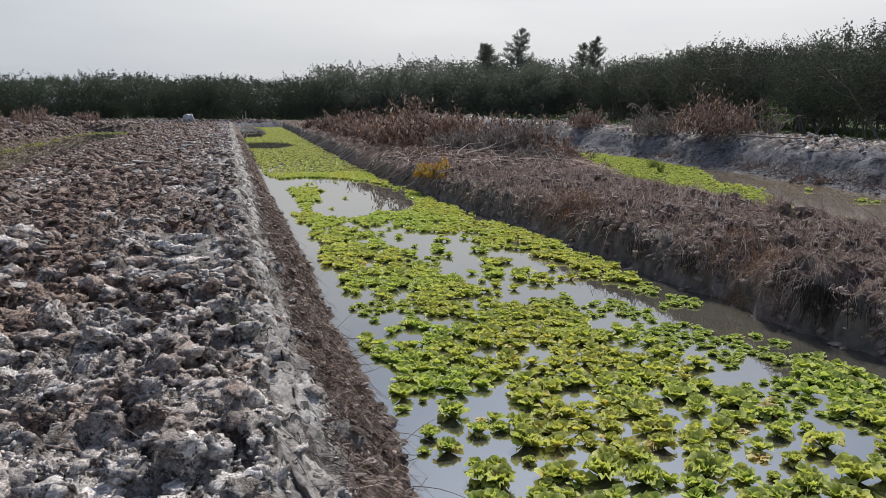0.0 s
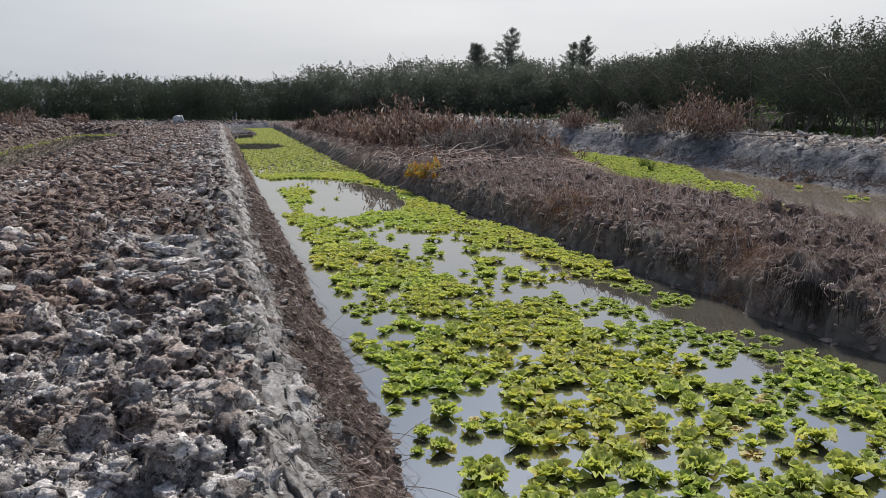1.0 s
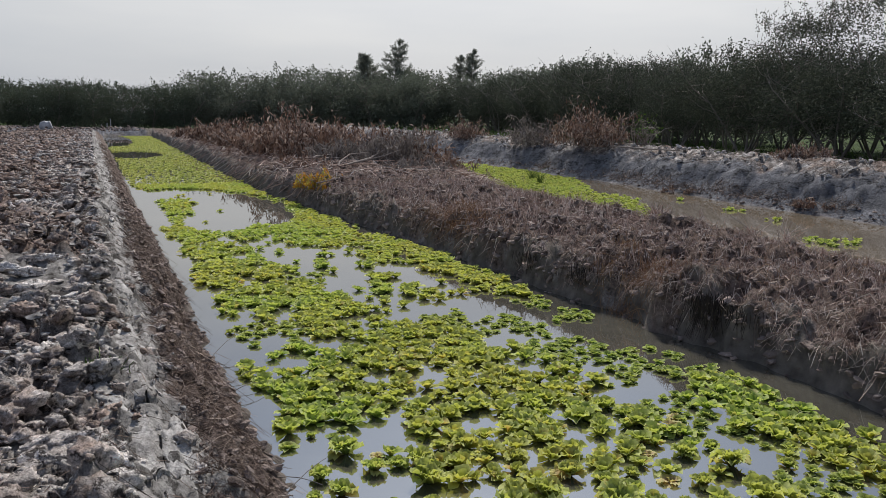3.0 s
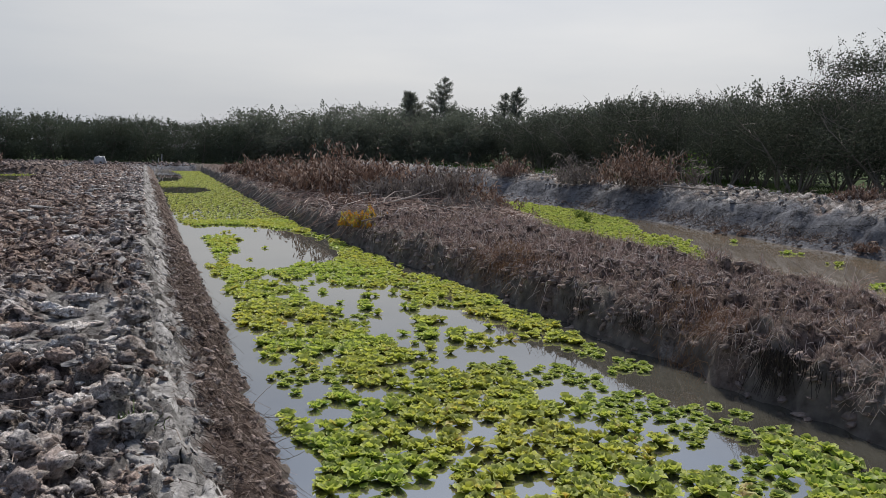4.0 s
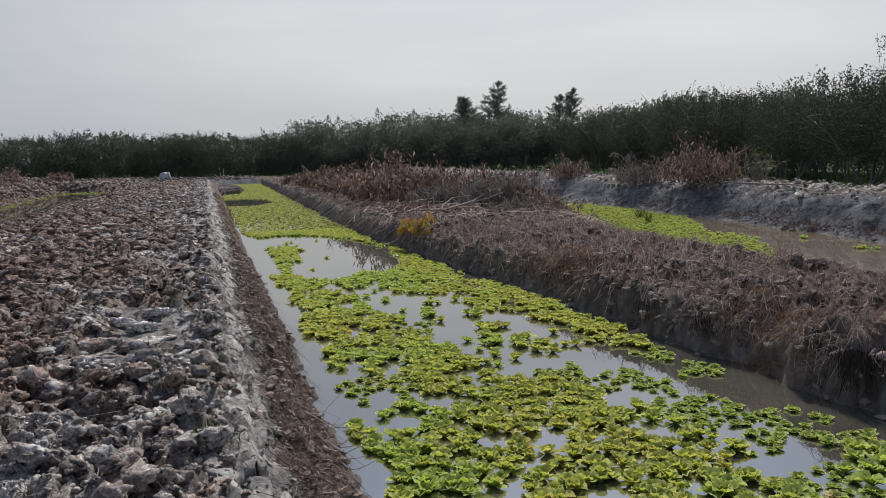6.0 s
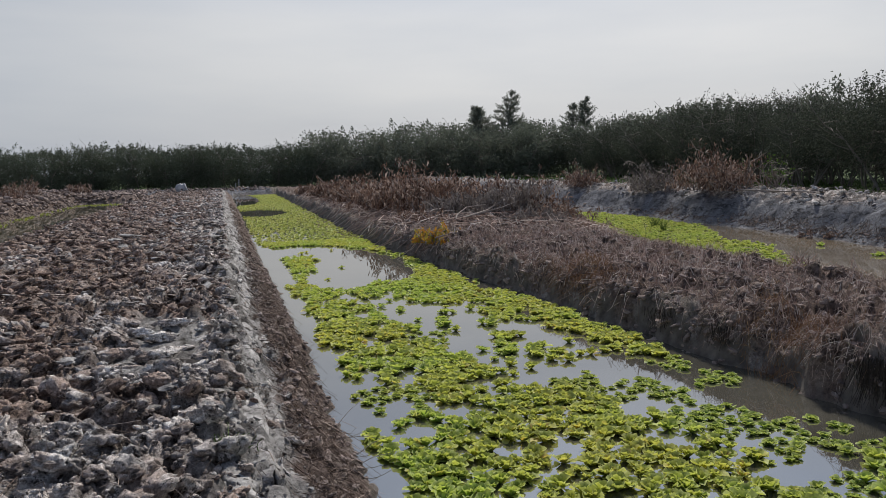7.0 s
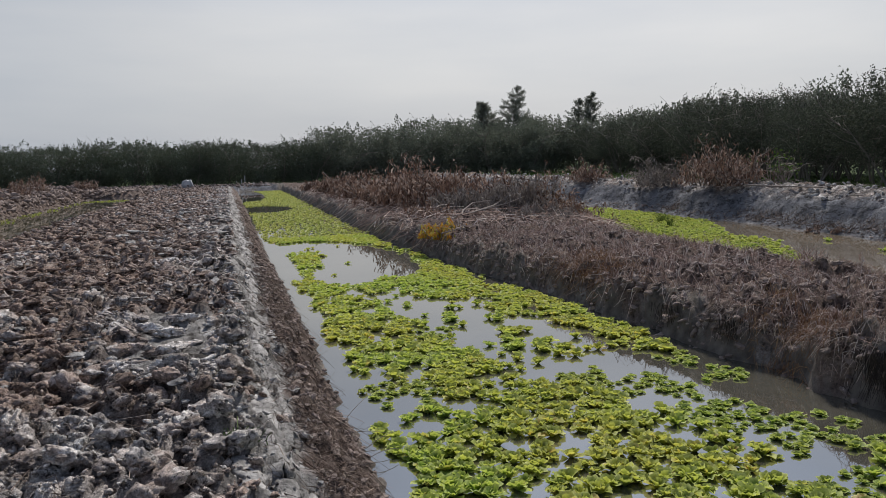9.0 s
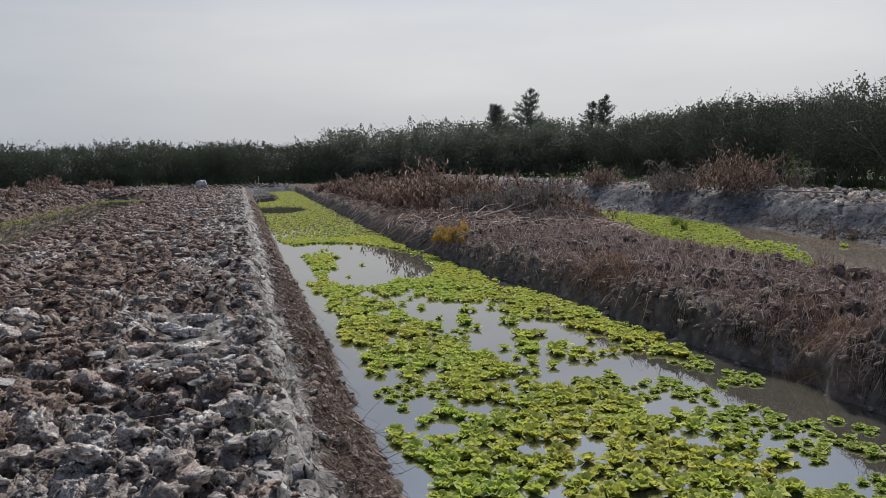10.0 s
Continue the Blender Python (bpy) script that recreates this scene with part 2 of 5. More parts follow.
# ---------------------------------------------------------------- materials
class Shader:
    """A Principled material with a few node shortcuts."""

    def __init__(self, name, rough=0.9, spec=0.25):
        self.m = bpy.data.materials.new(name)
        self.m.use_nodes = True
        self.t = self.m.node_tree
        self.b = self.t.nodes["Principled BSDF"]
        self.b.inputs["Roughness"].default_value = rough
        self.b.inputs["Specular IOR Level"].default_value = spec
        self.pos = self.t.nodes.new("ShaderNodeNewGeometry")

    def node(self, kind):
        return self.t.nodes.new(kind)

    def noise(self, scale, detail=4.0, rough=0.55, stretch=None, local=False):
        n = self.node("ShaderNodeTexNoise")
        n.inputs["Scale"].default_value, n.inputs["Detail"].default_value, n.inputs["Roughness"].default_value = scale, detail, rough
        source = self.pos.outputs["Position"]
        if local:
            source = self.node("ShaderNodeTexCoord").outputs["Object"]
        if stretch:
            mp = self.node("ShaderNodeMapping")
            mp.inputs["Scale"].default_value = stretch
            self.t.links.new(source, mp.inputs[0])
            source = mp.outputs[0]
        self.t.links.new(source, n.inputs["Vector"])
        return n.outputs["Fac"]

    def ramp(self, fac, *stops):
        r = self.node("ShaderNodeValToRGB")
        while len(r.color_ramp.elements) < len(stops):
            r.color_ramp.elements.new(0.5)
        for e, (p, c) in zip(r.color_ramp.elements, stops):
            e.position = p
            e.color = (*c, 1) if not isinstance(c, float) else (c, c, c, 1)
        self.t.links.new(fac, r.inputs[0])
        return r.outputs[0]

    def mix(self, fac, a, b, mode="MIX"):
        m = self.node("ShaderNodeMix")
        m.data_type, m.blend_type = "RGBA", mode
        for key, value in (("Factor", fac), ("A", a), ("B", b)):
            if isinstance(value, (int, float)):
                m.inputs[key].default_value = value
            elif isinstance(value, tuple):
                m.inputs[key].default_value = (*value, 1)
            else:
                self.t.links.new(value, m.inputs[key])
        return m.outputs["Result"]

    def range(self, value, a, b, lo, hi):
        n = self.node("ShaderNodeMapRange")
        for key, number in (("From Min", a), ("From Max", b), ("To Min", lo), ("To Max", hi)):
            n.inputs[key].default_value = number
        self.t.links.new(value, n.inputs["Value"])
        return n.outputs["Result"]

    def attribute(self, name):
        a = self.node("ShaderNodeAttribute")
        a.attribute_name = name
        return a.outputs["Fac"]

    def island(self):
        return self.pos.outputs["Random Per Island"]

    def object_random(self):
        return self.node("ShaderNodeObjectInfo").outputs["Random"]

    def color(self, c):
        if isinstance(c, tuple):
            self.b.inputs["Base Color"].default_value = (*c, 1)
        else:
            self.t.links.new(c, self.b.inputs["Base Color"])
        return self

    def rough(self, r):
        self.t.links.new(r, self.b.inputs["Roughness"])
        return self

    def bump(self, fac, strength=0.5, distance=0.02):
        n = self.node("ShaderNodeBump")
        n.inputs["Strength"].default_value, n.inputs["Distance"].default_value = strength, distance
        self.t.links.new(fac, n.inputs["Height"])
        self.t.links.new(n.outputs[0], self.b.inputs["Normal"])
        return self

    def translucent(self, amount, color):
        out = self.t.nodes["Material Output"]
        tr = self.node("ShaderNodeBsdfTranslucent")
        if isinstance(color, tuple):
            tr.inputs[0].default_value = (*color, 1)
        else:
            self.t.links.new(color, tr.inputs[0])
        mx = self.node("ShaderNodeMixShader")
        mx.inputs[0].default_value = amount
        self.t.links.new(self.b.outputs[0], mx.inputs[1])
        self.t.links.new(tr.outputs[0], mx.inputs[2])
        self.t.links.new(mx.outputs[0], out.inputs[0])
        return self


def mud_colours(s):
    """Dried grey mud: pale crust, dark damp patches, rusty stains and painted crevice shade."""
    grain = s.noise(38, 5, 0.6)
    xyz = s.node("ShaderNodeSeparateXYZ")
    s.t.links.new(s.pos.outputs["Position"], xyz.inputs[0])
    grey = s.ramp(s.mix(1.0, s.noise(2.6, 5, 0.6), s.range(xyz.outputs["Y"], 6.0, 3.2, 0.0, 0.10), "ADD"), (0.36, (0.125, 0.108, 0.100)), (0.50, (0.345, 0.307, 0.287)), (0.64, (0.61, 0.565, 0.54)))
    spread = s.mix(1.0, s.range(xyz.outputs["Y"], 1.0, 11.0, 0.0, 1.0), s.range(xyz.outputs["X"], -0.2, -1.6, 0.02, 0.15), "MULTIPLY")
    rust = s.ramp(s.mix(1.0, s.noise(1.1, 5, 0.65), spread, "ADD"), (0.48, 0.0), (0.62, 1.0))
    grey = s.mix(s.mix(1.0, rust, (0.85, 0.85, 0.85), "MULTIPLY"), grey, (0.22, 0.155, 0.124))
    grey = s.mix(0.8, grey, s.ramp(s.noise(13, 4, 0.6), (0.32, 0.52), (0.66, 1.32)), "MULTIPLY")
    # dry pale crust left in hard-edged scales
    crust = s.mix(1.0, s.ramp(s.noise(4.0, 7, 0.70, (0.8, 1.0, 1.0)), (0.51, 0.0), (0.58, 1.0)), s.range(rust, 0.0, 1.0, 1.0, 0.2), "MULTIPLY")
    grey = s.mix(s.mix(1.0, crust, (0.85, 0.85, 0.85), "MULTIPLY"), grey, (0.52, 0.50, 0.485))
    grey = s.mix(0.9, grey, s.ramp(grain, (0.30, 0.40), (0.70, 1.85)), "MULTIPLY")
    grey = s.mix(0.7, grey, s.ramp(s.noise(120, 3, 0.6), (0.30, 0.45), (0.70, 1.45)), "MULTIPLY")
    # damp dark pores, deepened in colour to stand in for shade in crevices
    shaded_pores = s.ramp(s.noise(15, 6, 0.72), (0.405, 1.0), (0.445, 0.0))
    return s.mix(s.mix(1.0, shaded_pores, (0.85, 0.85, 0.85), "MULTIPLY"), grey, (0.030, 0.024, 0.022)), grain


def make_ground():
    s = Shader("dried_mud", 0.95, 0.08)
    mud, grain = mud_colours(s)
    # bare ground darkened in patches, as painted shade between the clods
    mud = s.mix(0.8, mud, s.ramp(s.noise(3.6, 6, 0.68), (0.41, 0.28), (0.60, 1.25)), "MULTIPLY")
    pale = s.ramp(s.noise(5.0, 5, 0.65, (1.0, 0.35, 1.0)), (0.36, (0.10, 0.092, 0.087)), (0.60, (0.44, 0.42, 0.405)))
    pale = s.mix(s.ramp(s.noise(7.0, 6, 0.7, (1.5, 0.28, 1.5)), (0.40, 0.85), (0.455, 0.0)), pale, (0.05, 0.044, 0.041))
    pale = s.mix(0.8, pale, s.ramp(grain, (0.30, 0.45), (0.70, 1.4)), "MULTIPLY")
    straw = s.ramp(s.noise(14, 5, 0.65), (0.34, (0.038, 0.028, 0.024)), (0.68, (0.27, 0.205, 0.178)))
    slate = s.ramp(s.noise(2.0, 6, 0.65), (0.30, (0.075, 0.077, 0.088)), (0.66, (0.26, 0.263, 0.288)))
    slate = s.mix(s.ramp(s.noise(1.5, 5, 0.62, (1.0, 0.55, 1.6)), (0.478, 0.0), (0.50, 0.85), (0.522, 0.0)), slate, (0.016, 0.014, 0.014))
    slate = s.mix(0.7, slate, s.ramp(s.noise(17, 5, 0.65), (0.30, 0.45), (0.70, 1.5)), "MULTIPLY")
    grass = s.ramp(s.noise(1.2, 5, 0.6), (0.35, (0.028, 0.040, 0.016)), (0.62, (0.055, 0.090, 0.024)))
    wet = s.ramp(s.noise(6.0, 4), (0.3, (0.085, 0.074, 0.065)), (0.7, (0.27, 0.238, 0.21)))
    c = s.mix(s.attribute("pale"), mud, pale)
    c = s.mix(s.attribute("straw"), c, straw)
    c = s.mix(s.attribute("slate"), c, slate)
    c = s.mix(s.attribute("grass"), c, grass)
    c = s.mix(s.attribute("wet"), c, wet)
    s.color(c)
    fine = s.mix(0.5, s.noise(30, 6, 0.68), s.noise(110, 4, 0.65))
    s.bump(s.mix(s.attribute("slate"), fine, s.ramp(s.noise(4.5, 7, 0.72, (1.0, 0.7, 1.0)), (0.30, 0.0), (0.50, 1.0), (0.70, 0.2)), "ADD"), 1.0, 0.05)
    return s.m


def make_clod():
    s = Shader("mud_clod", 0.95, 0.08)
    mud, grain = mud_colours(s)
    s.color(s.mix(0.6, mud, s.ramp(s.island(), (0.0, 0.45), (0.5, 1.25), (1.0, 1.75)), "MULTIPLY"))
    s.bump(s.mix(0.5, s.noise(30, 6, 0.68), s.noise(110, 4, 0.65)), 1.0, 0.035)
    return s.m


def make_fibre(name, *stops):
    s = Shader(name, 0.85, 0.2)
    s.color(s.mix(0.35, s.ramp(s.island(), *stops), s.ramp(s.noise(30, 2), (0.3, 0.5), (0.7, 1.3)), "MULTIPLY"))
    return s.m


def make_leaf(name, amount, gloss, *stops, where=None):
    s = Shader(name, gloss, 0.12)
    c = s.ramp(s.island(), *stops)
    c = s.mix(0.5, c, s.ramp(s.noise(where or 9.0, 3), (0.3, 0.6), (0.7, 1.25)), "MULTIPLY")
    s.color(c)
    s.translucent(amount, c)
    return s.m


def make_lettuce(name, per_object, old=0.0, aged=(0.155, 0.175, 0.050)):
    s = Shader(name, 0.6, 0.2)
    pick = s.object_random() if per_object else s.island()
    c = s.ramp(pick, (0.0, (0.18, 0.24, 0.058)), (0.45, (0.30, 0.355, 0.080)), (0.86, (0.42, 0.455, 0.115)), (0.94, (0.44, 0.42, 0.10)), (1.0, (0.40, 0.28, 0.11)))
    zone = s.ramp(s.noise(0.55, 3), (0.40, (0.88, 1.08, 0.9)), (0.60, (1.15, 1.0, 0.8)))
    c = s.mix(1.0, c, zone, "MULTIPLY")
    c = s.mix(old, c, aged)
    c = s.mix(s.ramp(s.noise(0.95, 2), (0.68, 0.0), (0.74, 0.5)), c, (0.44, 0.36, 0.16))
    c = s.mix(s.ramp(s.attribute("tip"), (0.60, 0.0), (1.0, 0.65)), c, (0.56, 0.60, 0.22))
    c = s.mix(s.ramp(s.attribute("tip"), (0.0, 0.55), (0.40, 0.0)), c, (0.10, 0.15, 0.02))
    c = s.mix(0.6, c, s.ramp(s.noise(28, 3, 0.6), (0.3, 0.6), (0.7, 1.3)), "MULTIPLY")
    s.color(c)
    s.translucent(0.38, s.mix(1.0, c, (1.3, 1.28, 0.8), "MULTIPLY"))
    s.bump(s.noise(70, 2), 0.4, 0.006)
    return s.m


def make_water(name, dark, pale, ior=4.0):
    s = Shader(name, 0.02, 0.5)
    s.b.inputs["IOR"].default_value = ior
    s.color(s.ramp(s.noise(0.7, 4, 0.6), (0.3, dark), (0.7, pale)))
    s.bump(s.noise(5.0, 2, 0.5, (1.0, 0.5, 1.0)), 0.03, 0.02)
    return s.m


GROUND = make_ground()
CLOD = make_clod()


def make_earth():
    s = Shader("brown_earth", 0.95, 0.15)
    g = s.noise(30, 4, 0.6)
    c = s.ramp(s.noise(5, 4, 0.6), (0.3, (0.10, 0.076, 0.066)), (0.7, (0.36, 0.290, 0.258)))
    s.color(s.mix(0.7, c, s.ramp(s.island(), (0.0, 0.5), (1.0, 1.6)), "MULTIPLY"))
    s.bump(g, 1.0, 0.03)
    return s.m


EARTH = make_earth()


STRAW = make_fibre("dry_straw", (0.0, (0.12, 0.084, 0.070)), (0.4, (0.37, 0.250, 0.205)), (0.7, (0.60, 0.470, 0.405)), (1.0, (0.86, 0.77, 0.70)))
SLOPE_STRAW = make_fibre("brown_straw", (0.0, (0.045, 0.030, 0.023)), (0.5, (0.13, 0.090, 0.070)), (0.85, (0.27, 0.20, 0.165)), (1.0, (0.55, 0.45, 0.38)))
TAN_STRAW = make_fibre("tan_straw", (0.0, (0.15, 0.075, 0.038)), (0.6, (0.30, 0.165, 0.085)), (1.0, (0.45, 0.30, 0.17)))
ROOTS = make_fibre("dark_roots", (0.0, (0.02, 0.016, 0.014)), (1.0, (0.06, 0.048, 0.04)))
TWIG = make_fibre("grey_twig", (0.0, (0.12, 0.097, 0.084)), (1.0, (0.38, 0.325, 0.29)))
BARK = make_fibre("dark_bark", (0.0, (0.10, 0.086, 0.075)), (1.0, (0.26, 0.23, 0.205)))
DEAD_LEAF = make_leaf("dead_leaf", 0.2, 0.75, (0.0, (0.085, 0.050, 0.038)), (0.45, (0.22, 0.138, 0.104)), (0.8, (0.38, 0.268, 0.208)), (1.0, (0.58, 0.47, 0.40)))
GREY_LEAF = make_leaf("grey_dead_leaf", 0.15, 0.8, (0.0, (0.13, 0.11, 0.10)), (1.0, (0.36, 0.32, 0.29)))
ORANGE_LEAF = make_leaf("orange_leaf", 0.3, 0.6, (0.0, (0.42, 0.17, 0.03)), (0.4, (0.56, 0.30, 0.05)), (0.75, (0.52, 0.40, 0.08)), (1.0, (0.24, 0.30, 0.04)))
# distance haze is put into the leaf colours: a bluish cast here
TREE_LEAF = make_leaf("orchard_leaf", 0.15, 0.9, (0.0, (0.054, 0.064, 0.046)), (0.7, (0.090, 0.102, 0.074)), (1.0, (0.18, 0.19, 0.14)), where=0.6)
# paler leaf for the distant rows, with the haze in its colour
HAZED_LEAF = make_leaf("hazed_leaf", 0.30, 0.95, (0.0, (0.125, 0.142, 0.108)), (1.0, (0.190, 0.210, 0.165)), where=0.45)
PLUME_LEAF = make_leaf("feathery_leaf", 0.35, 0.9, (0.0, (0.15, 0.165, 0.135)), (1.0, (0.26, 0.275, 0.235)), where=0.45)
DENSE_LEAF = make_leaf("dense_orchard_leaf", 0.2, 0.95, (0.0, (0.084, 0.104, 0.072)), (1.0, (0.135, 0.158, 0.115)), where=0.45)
GRASS_BLADE = make_leaf("grass_blade", 0.25, 0.6, (0.0, (0.05, 0.10, 0.02)), (1.0, (0.14, 0.22, 0.05)))
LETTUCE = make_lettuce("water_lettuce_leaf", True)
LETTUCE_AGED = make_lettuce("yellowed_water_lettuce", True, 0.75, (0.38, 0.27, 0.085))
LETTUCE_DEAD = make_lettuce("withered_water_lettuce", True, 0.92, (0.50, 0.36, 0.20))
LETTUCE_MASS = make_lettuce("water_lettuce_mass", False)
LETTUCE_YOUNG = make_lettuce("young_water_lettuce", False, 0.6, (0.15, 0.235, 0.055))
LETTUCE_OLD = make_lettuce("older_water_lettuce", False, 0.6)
WATER = make_water("ditch_water", (0.055, 0.052, 0.042), (0.090, 0.084, 0.068))
DULL_WATER = make_water("dull_water", (0.060, 0.062, 0.038), (0.092, 0.094, 0.060), 1.33)
BROWN_WATER = make_water("muddy_water", (0.13, 0.105, 0.075), (0.19, 0.155, 0.115))


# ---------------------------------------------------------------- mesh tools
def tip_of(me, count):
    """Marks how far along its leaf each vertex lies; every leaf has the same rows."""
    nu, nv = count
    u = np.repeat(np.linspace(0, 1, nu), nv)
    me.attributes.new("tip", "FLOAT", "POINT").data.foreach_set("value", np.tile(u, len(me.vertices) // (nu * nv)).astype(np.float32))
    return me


def mesh_from(name, verts, faces, material, smooth=False):
    me = bpy.data.meshes.new(name)
    me.from_pydata(np.asarray(verts).tolist(), [], faces.tolist() if isinstance(faces, np.ndarray) else faces)
    me.materials.append(material)
    if smooth:
        me.polygons.foreach_set("use_smooth", np.ones(len(me.polygons), bool))
    me.update()
    return me


def part(name, me, parent, label="", m=None):
    ob = new(name, me)
    ob.parent = parent
    if m is not None:
        ob.matrix_basis = m
    return tagged(ob, label)


def empty(name, m=None):
    ob = new(name)
    ob.empty_display_size = 0.1
    if m is not None:
        ob.matrix_basis = m
    return ob


class Heap:
    """Gathers many small shapes of equal face size into one mesh."""

    def __init__(self):
        self.v, self.f, self.n = [], [], 0

    def add(self, verts, faces):
        self.v.append(verts)
        self.f.append(np.asarray(faces) + self.n)
        self.n += len(verts)

    def mesh(self, name, material, smooth=False):
        return mesh_from(name, np.concatenate(self.v), np.concatenate(self.f), material, smooth)


def tube(path, radii, sides=3):
    """Vertices and quads of a tube along the points of path."""
    path, radii = np.asarray(path, float), np.asarray(radii, float)
    k = len(path)
    t = np.gradient(path, axis=0)
    t /= np.linalg.norm(t, axis=1)[:, None] + 1e-9
    ref = np.where(np.abs(t[:, 2:3]) > 0.9, np.array([[1.0, 0, 0]]), np.array([[0, 0, 1.0]]))
    a = np.cross(t, ref)
    a /= np.linalg.norm(a, axis=1)[:, None] + 1e-9
    b = np.cross(t, a)
    ang = np.arange(sides) * 2 * np.pi / sides
    v = path[:, None, :] + radii[:, None, None] * (np.cos(ang)[None, :, None] * a[:, None, :] + np.sin(ang)[None, :, None] * b[:, None, :])
    i, j = np.meshgrid(np.arange(k - 1), np.arange(sides), indexing="ij")
    q = np.stack([i * sides + j, i * sides + (j + 1) % sides, (i + 1) * sides + (j + 1) % sides, (i + 1) * sides + j], -1).reshape(-1, 4)
    return v.reshape(-1, 3), q


def bent_path(start, way, length, steps, wobble, droop=0.0):
    """A crooked line of points."""
    p, way = np.array(start, float), np.array(way, float)
    way /= np.linalg.norm(way)
    out = [p.copy()]
    for _ in range(steps):
        way = way + rng.normal(0, wobble, 3) + np.array([0, 0, -droop])
        way /= np.linalg.norm(way)
        p = p + way * length / steps
        out.append(p.copy())
    return np.array(out)


def strands(paths, radii, sides=3):
    """Vertices and quads of many thin tubes: paths (n, k, 3), radii (n, k)."""
    n, k, _ = paths.shape
    t = np.gradient(paths, axis=1)
    t /= np.linalg.norm(t, axis=2)[..., None] + 1e-9
    ref = np.where(np.abs(t[..., 2:3]) > 0.9, np.array([1.0, 0, 0]), np.array([0, 0, 1.0]))
    a = np.cross(t, ref)
    a /= np.linalg.norm(a, axis=2)[..., None] + 1e-9
    b = np.cross(t, a)
    ang = np.arange(sides) * 2 * np.pi / sides
    v = paths[:, :, None, :] + radii[:, :, None, None] * (np.cos(ang)[:, None] * a[:, :, None, :] + np.sin(ang)[:, None] * b[:, :, None, :])
    i, j = np.meshgrid(np.arange(k - 1), np.arange(sides), indexing="ij")
    q = np.stack([i * sides + j, i * sides + (j + 1) % sides, (i + 1) * sides + (j + 1) % sides, (i + 1) * sides + j], -1).reshape(-1, 4)
    f = (q[None] + (np.arange(n) * k * sides)[:, None, None]).reshape(-1, 4)
    return v.reshape(-1, 3), f


def cards(at, way, length, width, fold=0.25):
    """Leaves folded along the midrib: points at (n, 3), directions, lengths, widths. Two quads each."""
    n = len(at)
    way = way / (np.linalg.norm(way, axis=1)[:, None] + 1e-9)
    side = np.cross(way, rng.normal(0, 1, (n, 3)))
    side /= np.linalg.norm(side, axis=1)[:, None] + 1e-9
    up = np.cross(side, way)
    L, W = length[:, None], width[:, None]
    mid0, mid1 = at, at + way * L
    belly = at + way * L * 0.5
    l = belly + side * W * 0.5 + up * W * fold
    r = belly - side * W * 0.5 + up * W * fold
    v = np.stack([mid0, l, mid1 - up * L * 0.08, r], 1).reshape(-1, 3)
    f = np.array([[0, 1, 2], [0, 2, 3]])[None] + (np.arange(n) * 4)[:, None, None]
    return v, f.reshape(-1, 3)


# ---------------------------------------------------------------- ground
def lines(*spans):
    out = []
    for a, b, step in spans:
        out.append(np.arange(a, b - step * 0.3, step))
    return np.concatenate(out + [np.array([spans[-1][1]])])


gx = lines((-600, -60, 60), (-60, -20, 2.0), (-20, -11.5, 0.35), (-11.5, -5.6, 0.16), (-5.6, -2.2, 0.065), (-2.2, 1.1, 0.03), (1.1, 3.9, 0.35), (3.9, 5.6, 0.04), (5.6, 9.0, 0.06), (9.0, 13.2, 0.22),
           (13.2, 18.2, 0.09), (18.2, 26, 0.4), (26, 60, 2.0), (60, 600, 60))
gy, yy = [-600, -300, -100, -40, -20, -12, -9, -7, -6] + list(np.arange(-5.0, 1.85, 0.12)), 1.9
while yy < 100:
    gy.append(yy)
    yy += max(0.03, 0.0085 * yy)
gy = np.array(gy + [110, 130, 160, 220, 320, 450, 600])
GX, GY = np.meshgrid(gx, gy)
GZ = ground_height(GX, GY)
nx, ny = len(gx), len(gy)
ii, jj = np.meshgrid(np.arange(ny - 1), np.arange(nx - 1), indexing="ij")
quads = np.stack([ii * nx + jj, ii * nx + jj + 1, (ii + 1) * nx + jj + 1, (ii + 1) * nx + jj], -1).reshape(-1, 4)
ground_mesh = mesh_from("ground", np.stack([GX, GY, GZ], -1).reshape(-1, 3), quads, GROUND, True)
ground = tagged(new("ground", ground_mesh), "ploughed grey mud banks between flooded ditches", "ground", kind="structure")


def paint(name, values):
    ground_mesh.attributes.new(name, "FLOAT", "POINT").data.foreach_set("value", np.clip(values, 0, 1).ravel().astype(np.float32))


edge_noise = 0.3 * fbm(GX, GY, 0.5, 4, 71)
rw_, mf_, tw_ = right_water(GY), middle_far(GY), third_water(GY)
before_end = ramp(GY, FAR_END + 2, FAR_END - 1)
paint("pale", 1.0 * tread(GX, GY) * ramp(edge_noise, -0.25, 0.0) + ramp(GX + 0.3 * edge_noise, -0.12, 0.02) * ramp(GX + 0.5 * edge_noise, 0.52, 0.42) * before_end)
slope_straw = ramp(GX + 0.5 * edge_noise, 0.40, 0.56) * ramp(GX, 2.0, 1.5)
mid_straw = ramp(GX - rw_ + edge_noise, 0.15, 0.40) * ramp(GX - mf_, 1.5, 0.8)
far_straw = ramp(GY, FAR_END - 3, FAR_END) * ramp(GX, 3.5, 4.5)
paint("straw", np.maximum(np.maximum(slope_straw, mid_straw) * before_end, np.maximum(np.maximum(ramp(GX + edge_noise, -8.8, -9.4), far_straw), ramp(GY, 60, 63) * ramp(GX, -5.2, -5.8)) * 0.9))
paint("slate", ramp(GY, FAR_END - 2, FAR_END - 0.5) * ramp(GX, 5.5, 4.5) + ramp(GX - tw_, -0.4, 0.1) * ramp(GX - tw_ + edge_noise, 1.3, 0.9))
